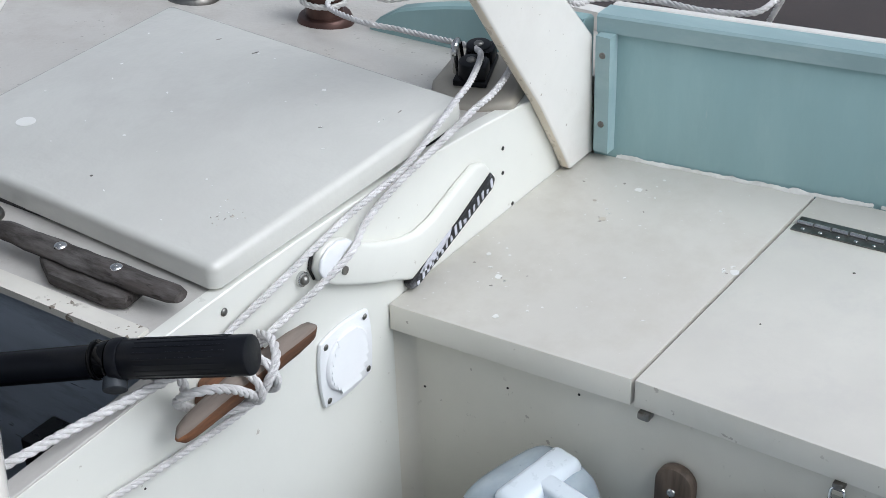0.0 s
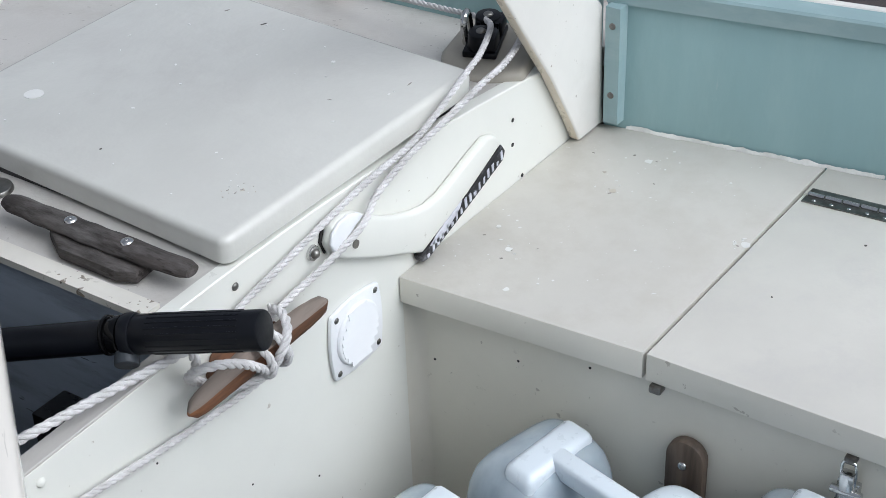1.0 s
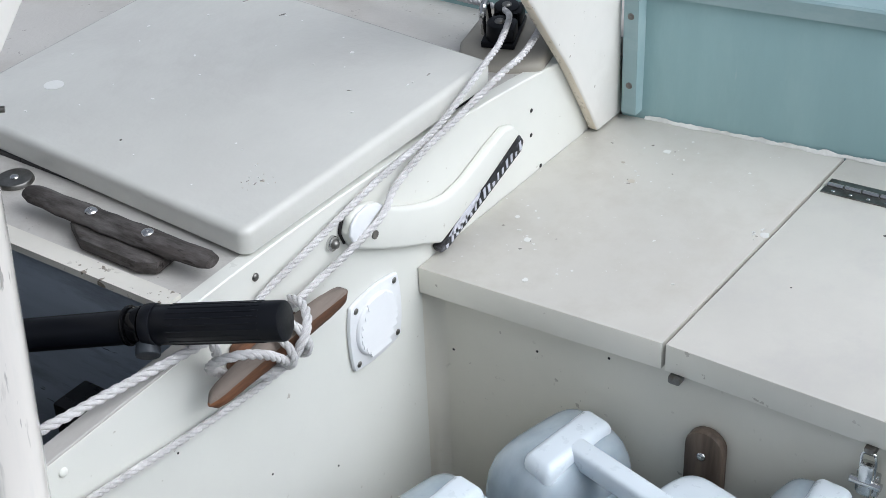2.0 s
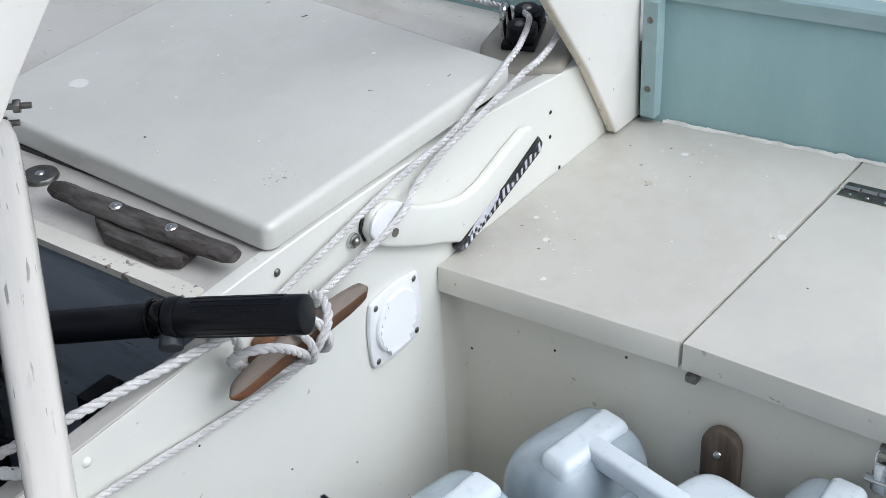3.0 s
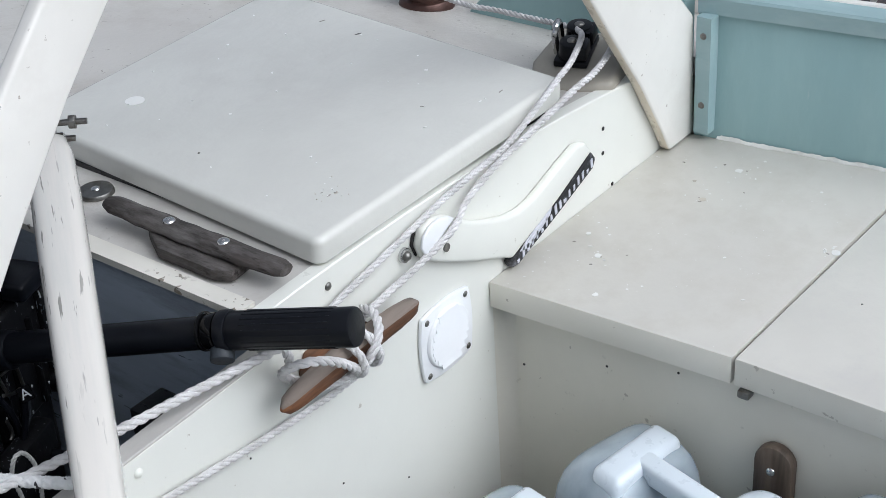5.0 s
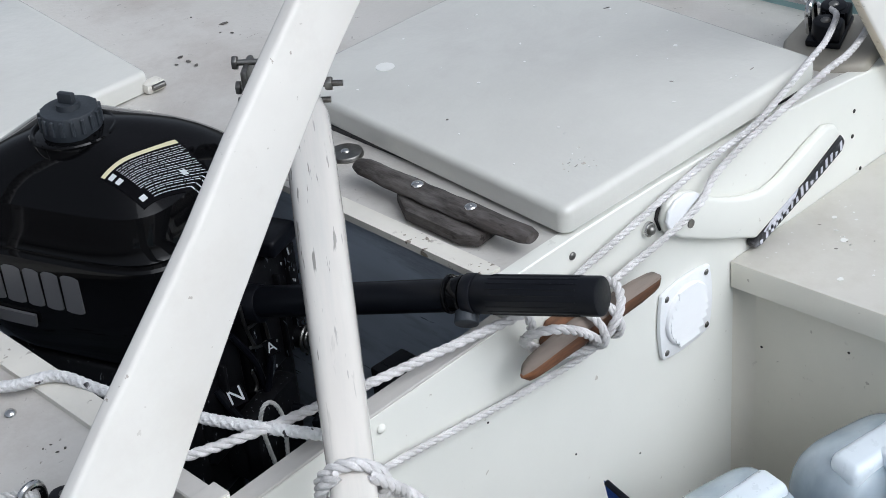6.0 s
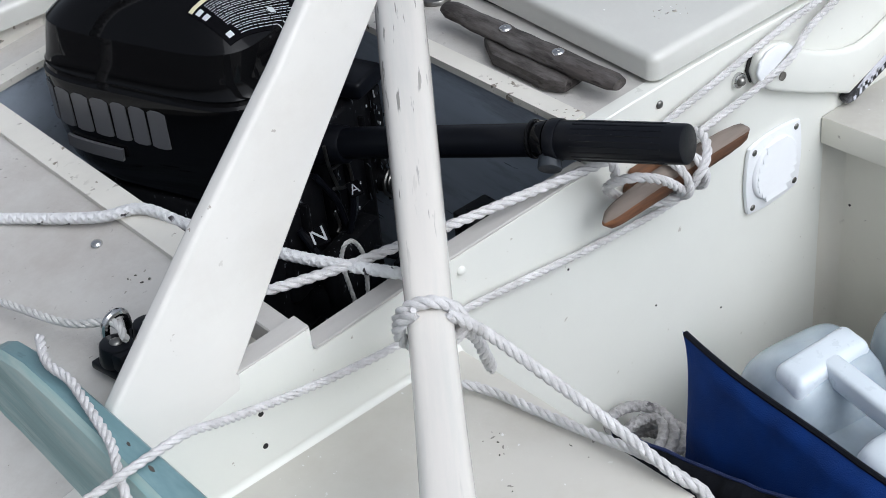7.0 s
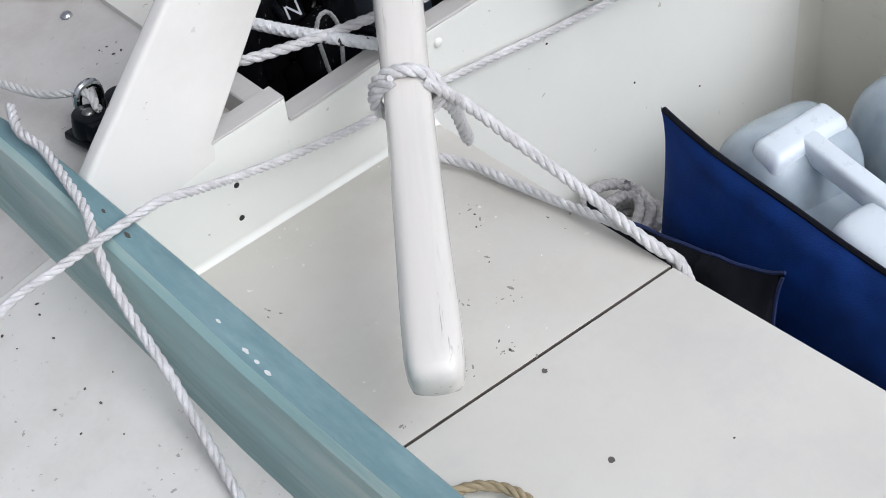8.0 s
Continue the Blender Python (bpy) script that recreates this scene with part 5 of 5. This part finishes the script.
# ---- ropes ----
rope("sheet_rope", laid_rope([(0.446, 0.404, 0.170), (0.415, 0.402, 0.172), (0.385, 0.370, 0.176), (0.366, 0.298, 0.179), (0.368, 0.243, 0.181), (0.366, 0.176, 0.183), (0.352, 0.110, 0.192), (0.340, 0.085, 0.196), (0.296, 0.050, 0.210), (0.205, 0.006, 0.222), (0.154, -0.008, 0.222), (0.046, -0.010, 0.184), (-0.048, -0.011, 0.174),
                              (-0.094, -0.011, 0.169), (-0.202, -0.011, 0.150), (-0.293, -0.011, 0.134), (-0.325, -0.013, 0.120)], 0.0087), M_ROPE, "white laid sheet rope from cam cleat to bulkhead cleat")
rope("sheet_rope", laid_rope([(0.46, 0.10, 0.20), (0.40, 0.055, 0.190), (0.319, 0.020, 0.188), (0.235, -0.008, 0.196), (0.183, -0.014, 0.197), (0.08, -0.014, 0.180), (0.006, -0.014, 0.168), (-0.053, -0.015, 0.150), (-0.085, -0.0235, 0.138),
                              (-0.112, -0.0235, 0.127), (-0.167, -0.016, 0.109), (-0.21, -0.014, 0.102), (-0.262, -0.020, 0.100), (-0.285, -0.034, 0.103)], 0.0094), M_ROPE, "white laid sheet rope running down the bulkhead")
rope("winch_rope", laid_rope([(0.480, 0.425, 0.185), (0.462, 0.375, 0.184), (0.455, 0.320, 0.178), (0.500, 0.262, 0.186), (0.53, 0.18, 0.20), (0.545, 0.08, 0.21)], 0.0095), M_ROPEOLD, "greyed rope from winch over the coaming")
wrap = [(-0.251, -0.012, 0.106), (-0.262, -0.040, 0.113), (-0.278, -0.058, 0.104), (-0.296, -0.060, 0.086), (-0.305, -0.046, 0.062), (-0.325, -0.030, 0.055), (-0.344, -0.016, 0.056), (-0.370, -0.010, 0.078),
        (-0.398, -0.024, 0.108), (-0.404, -0.046, 0.130), (-0.385, -0.060, 0.131), (-0.355, -0.064, 0.114), (-0.326, -0.060, 0.088), (-0.306, -0.048, 0.066), (-0.286, -0.030, 0.048), (-0.262, -0.014, 0.060)]
rope("cleat_hitch", laid_rope(wrap, 0.0112), M_ROPE, "white rope hitched round the teak cleat")
turn = [(-0.318 + 0.0022 * q, -0.034 + 0.0275 * math.cos(0.52 * q + 1.2), 0.083 + 0.0250 * math.sin(0.52 * q + 1.2)) for q in range(22)]
rope("cleat_hitch", laid_rope(turn, 0.0105), M_ROPE, "white rope turned round the middle of the cleat")
rope("sheet_tail", laid_rope([(-0.262, -0.040, 0.095), (-0.272, -0.034, 0.055), (-0.300, -0.018, 0.030), (-0.412, -0.010, 0.031), (-0.50, -0.010, 0.042), (-0.584, -0.011, 0.053), (-0.691, -0.019, 0.069), (-0.734, -0.022, 0.076), (-0.793, -0.030, 0.092),
                              (-0.859, -0.045, 0.118), (-0.925, -0.076, 0.160), (-0.960, -0.088, 0.180), (-0.992, -0.094, 0.186), (-1.032, -0.097, 0.186), (-1.072, -0.101, 0.186), (-1.127, -0.107, 0.184), (-1.22, -0.125, 0.15), (-1.32, -0.15, 0.08)], 0.0088), M_ROPE,
     "white laid rope led along the bulkhead and over the coaming")
rope("coaming_rope", laid_rope([(-0.985, 0.120, 0.182), (-1.000, 0.077, 0.186), (-0.999, 0.039, 0.187), (-1.006, -0.003, 0.187), (-1.016, -0.055, 0.186), (-1.029, -0.088, 0.183), (-1.038, -0.115, 0.168), (-1.046, -0.160, 0.150), (-1.051, -0.208, 0.130),
                                (-1.056, -0.240, 0.112), (-1.064, -0.284, 0.096), (-1.072, -0.325, 0.0885), (-1.085, -0.42, 0.087), (-1.11, -0.60, 0.085)], 0.0095), M_ROPE, "white laid rope lying along the coaming")
rope("cleat_rope", laid_rope([(-0.915, 0.095, 0.150), (-0.911, 0.125, 0.152), (-0.935, 0.172, 0.140), (-0.952, 0.25, 0.128), (-0.965, 0.32, 0.118), (-0.985, 0.40, 0.112)], 0.009), M_ROPEOLD, "greyed rope led out of the cam cleat")
rope("mooring_line", braided_rope([(-0.99, 0.60, 0.12), (-0.90, 0.44, 0.122), (-0.868, 0.385, 0.128), (-0.82, 0.308, 0.140), (-0.782, 0.275, 0.146), (-0.761, 0.214, 0.141), (-0.720, 0.095, 0.139), (-0.663, -0.004, 0.135), (-0.648, 0.004, 0.124),
                                   (-0.636, 0.03, 0.09)], 0.0125), M_BRAID, "white braided mooring line with dark flecks")
rope("well_rope", laid_rope([(-0.83, 0.10, 0.142), (-0.768, 0.068, 0.139), (-0.691, 0.041, 0.139), (-0.63, 0.027, 0.139), (-0.563, 0.013, 0.139), (-0.49, -0.004, 0.141), (-0.418, -0.020, 0.142), (-0.394, -0.024, 0.140), (-0.385, -0.024, 0.122), (-0.378, -0.014, 0.100)], 0.0115), M_ROPE,
     "white laid rope across the motor well")

# lashing round the tiller
c0 = T0 + (T1 - T0) * 0.642
ax = (T1 - T0).normalized()
su, sv = side, upv
ring = [c0 + (su * math.cos(a) + sv * math.sin(a)) * 0.0295 + ax * (0.010 * (a / (2 * math.pi)) - 0.004) for a in (2 * math.pi * k / 16 for k in range(20))]
rope("tiller_lashing", laid_rope(ring, 0.0132, 0.034), M_ROPE, "white laid rope looped round the tiller", "tiller lashings")
rope("tiller_lashing", laid_rope([c0 + Vector((0.004, -0.022, 0.020)), c0 + Vector((0.020, -0.026, 0.004)), (-0.664, -0.142, 0.128), (-0.629, -0.187, 0.075), (-0.609, -0.237, 0.042), (-0.597, -0.299, 0.014), (-0.586, -0.325, 0.000), (-0.578, -0.345, -0.06)], 0.0122, 0.034),
     M_ROPE, "white laid rope tied from tiller down past the bench", "tiller lashings")
rope("tiller_lashing", laid_rope([c0 + Vector((0.020, -0.012, -0.008)), (-0.672, -0.120, 0.125), (-0.655, -0.112, 0.085), (-0.640, -0.100, 0.055)], 0.0132, 0.034), M_ROPE, "short white laid rope end at the tiller", "tiller lashings")
rope("tiller_lashing", laid_rope([(-0.690, -0.045, 0.030), (-0.652, -0.055, 0.016), (-0.630, -0.085, 0.009), (-0.620, -0.135, 0.009), (-0.607, -0.198, 0.009), (-0.596, -0.255, 0.012), (-0.588, -0.295, 0.006), (-0.582, -0.32, -0.012), (-0.578, -0.335, -0.06)], 0.0108, 0.031),
     M_ROPE, "white laid rope lying on the bench edge", "tiller lashings")
pile = []
for k in range(64):
    a = k * 0.44
    r = 0.036 + 0.012 * math.sin(k * 0.23 + 1.0)
    pile.append((-0.392 + math.cos(a) * r * 1.15 + 0.012 * math.sin(k * 0.31), -0.058 + math.sin(a) * r * 0.85, -0.280 + 0.0009 * k + 0.010 * math.sin(a * 0.5 + k * 0.11)))
rope("rope_coil", braided_rope(pile, 0.0135), M_COIL, "greyed braided rope coiled behind the cushion")
rope("side_rope", laid_rope([(0.50, 0.12, 0.212), (0.56, 0.095, 0.20), (0.605, 0.082, 0.168), (0.651, 0.069, 0.162), (0.689, 0.003, 0.160), (0.693, -0.088, 0.160), (0.705, -0.159, 0.168), (0.750, -0.172, 0.174), (0.79, -0.165, 0.160), (0.83, -0.13, 0.10)], 0.010), M_ROPE,
     "white laid rope along the side deck")
rope("tan_rope", laid_rope([(-0.98, -0.36, 0.006), (-0.93, -0.372, 0.008), (-0.895, -0.39, 0.010), (-0.88, -0.43, 0.010), (-0.90, -0.50, 0.010)], 0.010), M_TANROPE, "tan laid rope on the bench")
rope("white_line", braided_rope([(-0.64, 0.505, 0.44), (-0.698, 0.50, 0.392), (-0.728, 0.50, 0.37), (-0.76, 0.50, 0.342), (-0.79, 0.50, 0.318), (-0.86, 0.505, 0.265), (-0.94, 0.52, 0.19), (-1.0, 0.55, 0.11)], 0.015), M_BRAID, "thick white braided line rising past the motor")
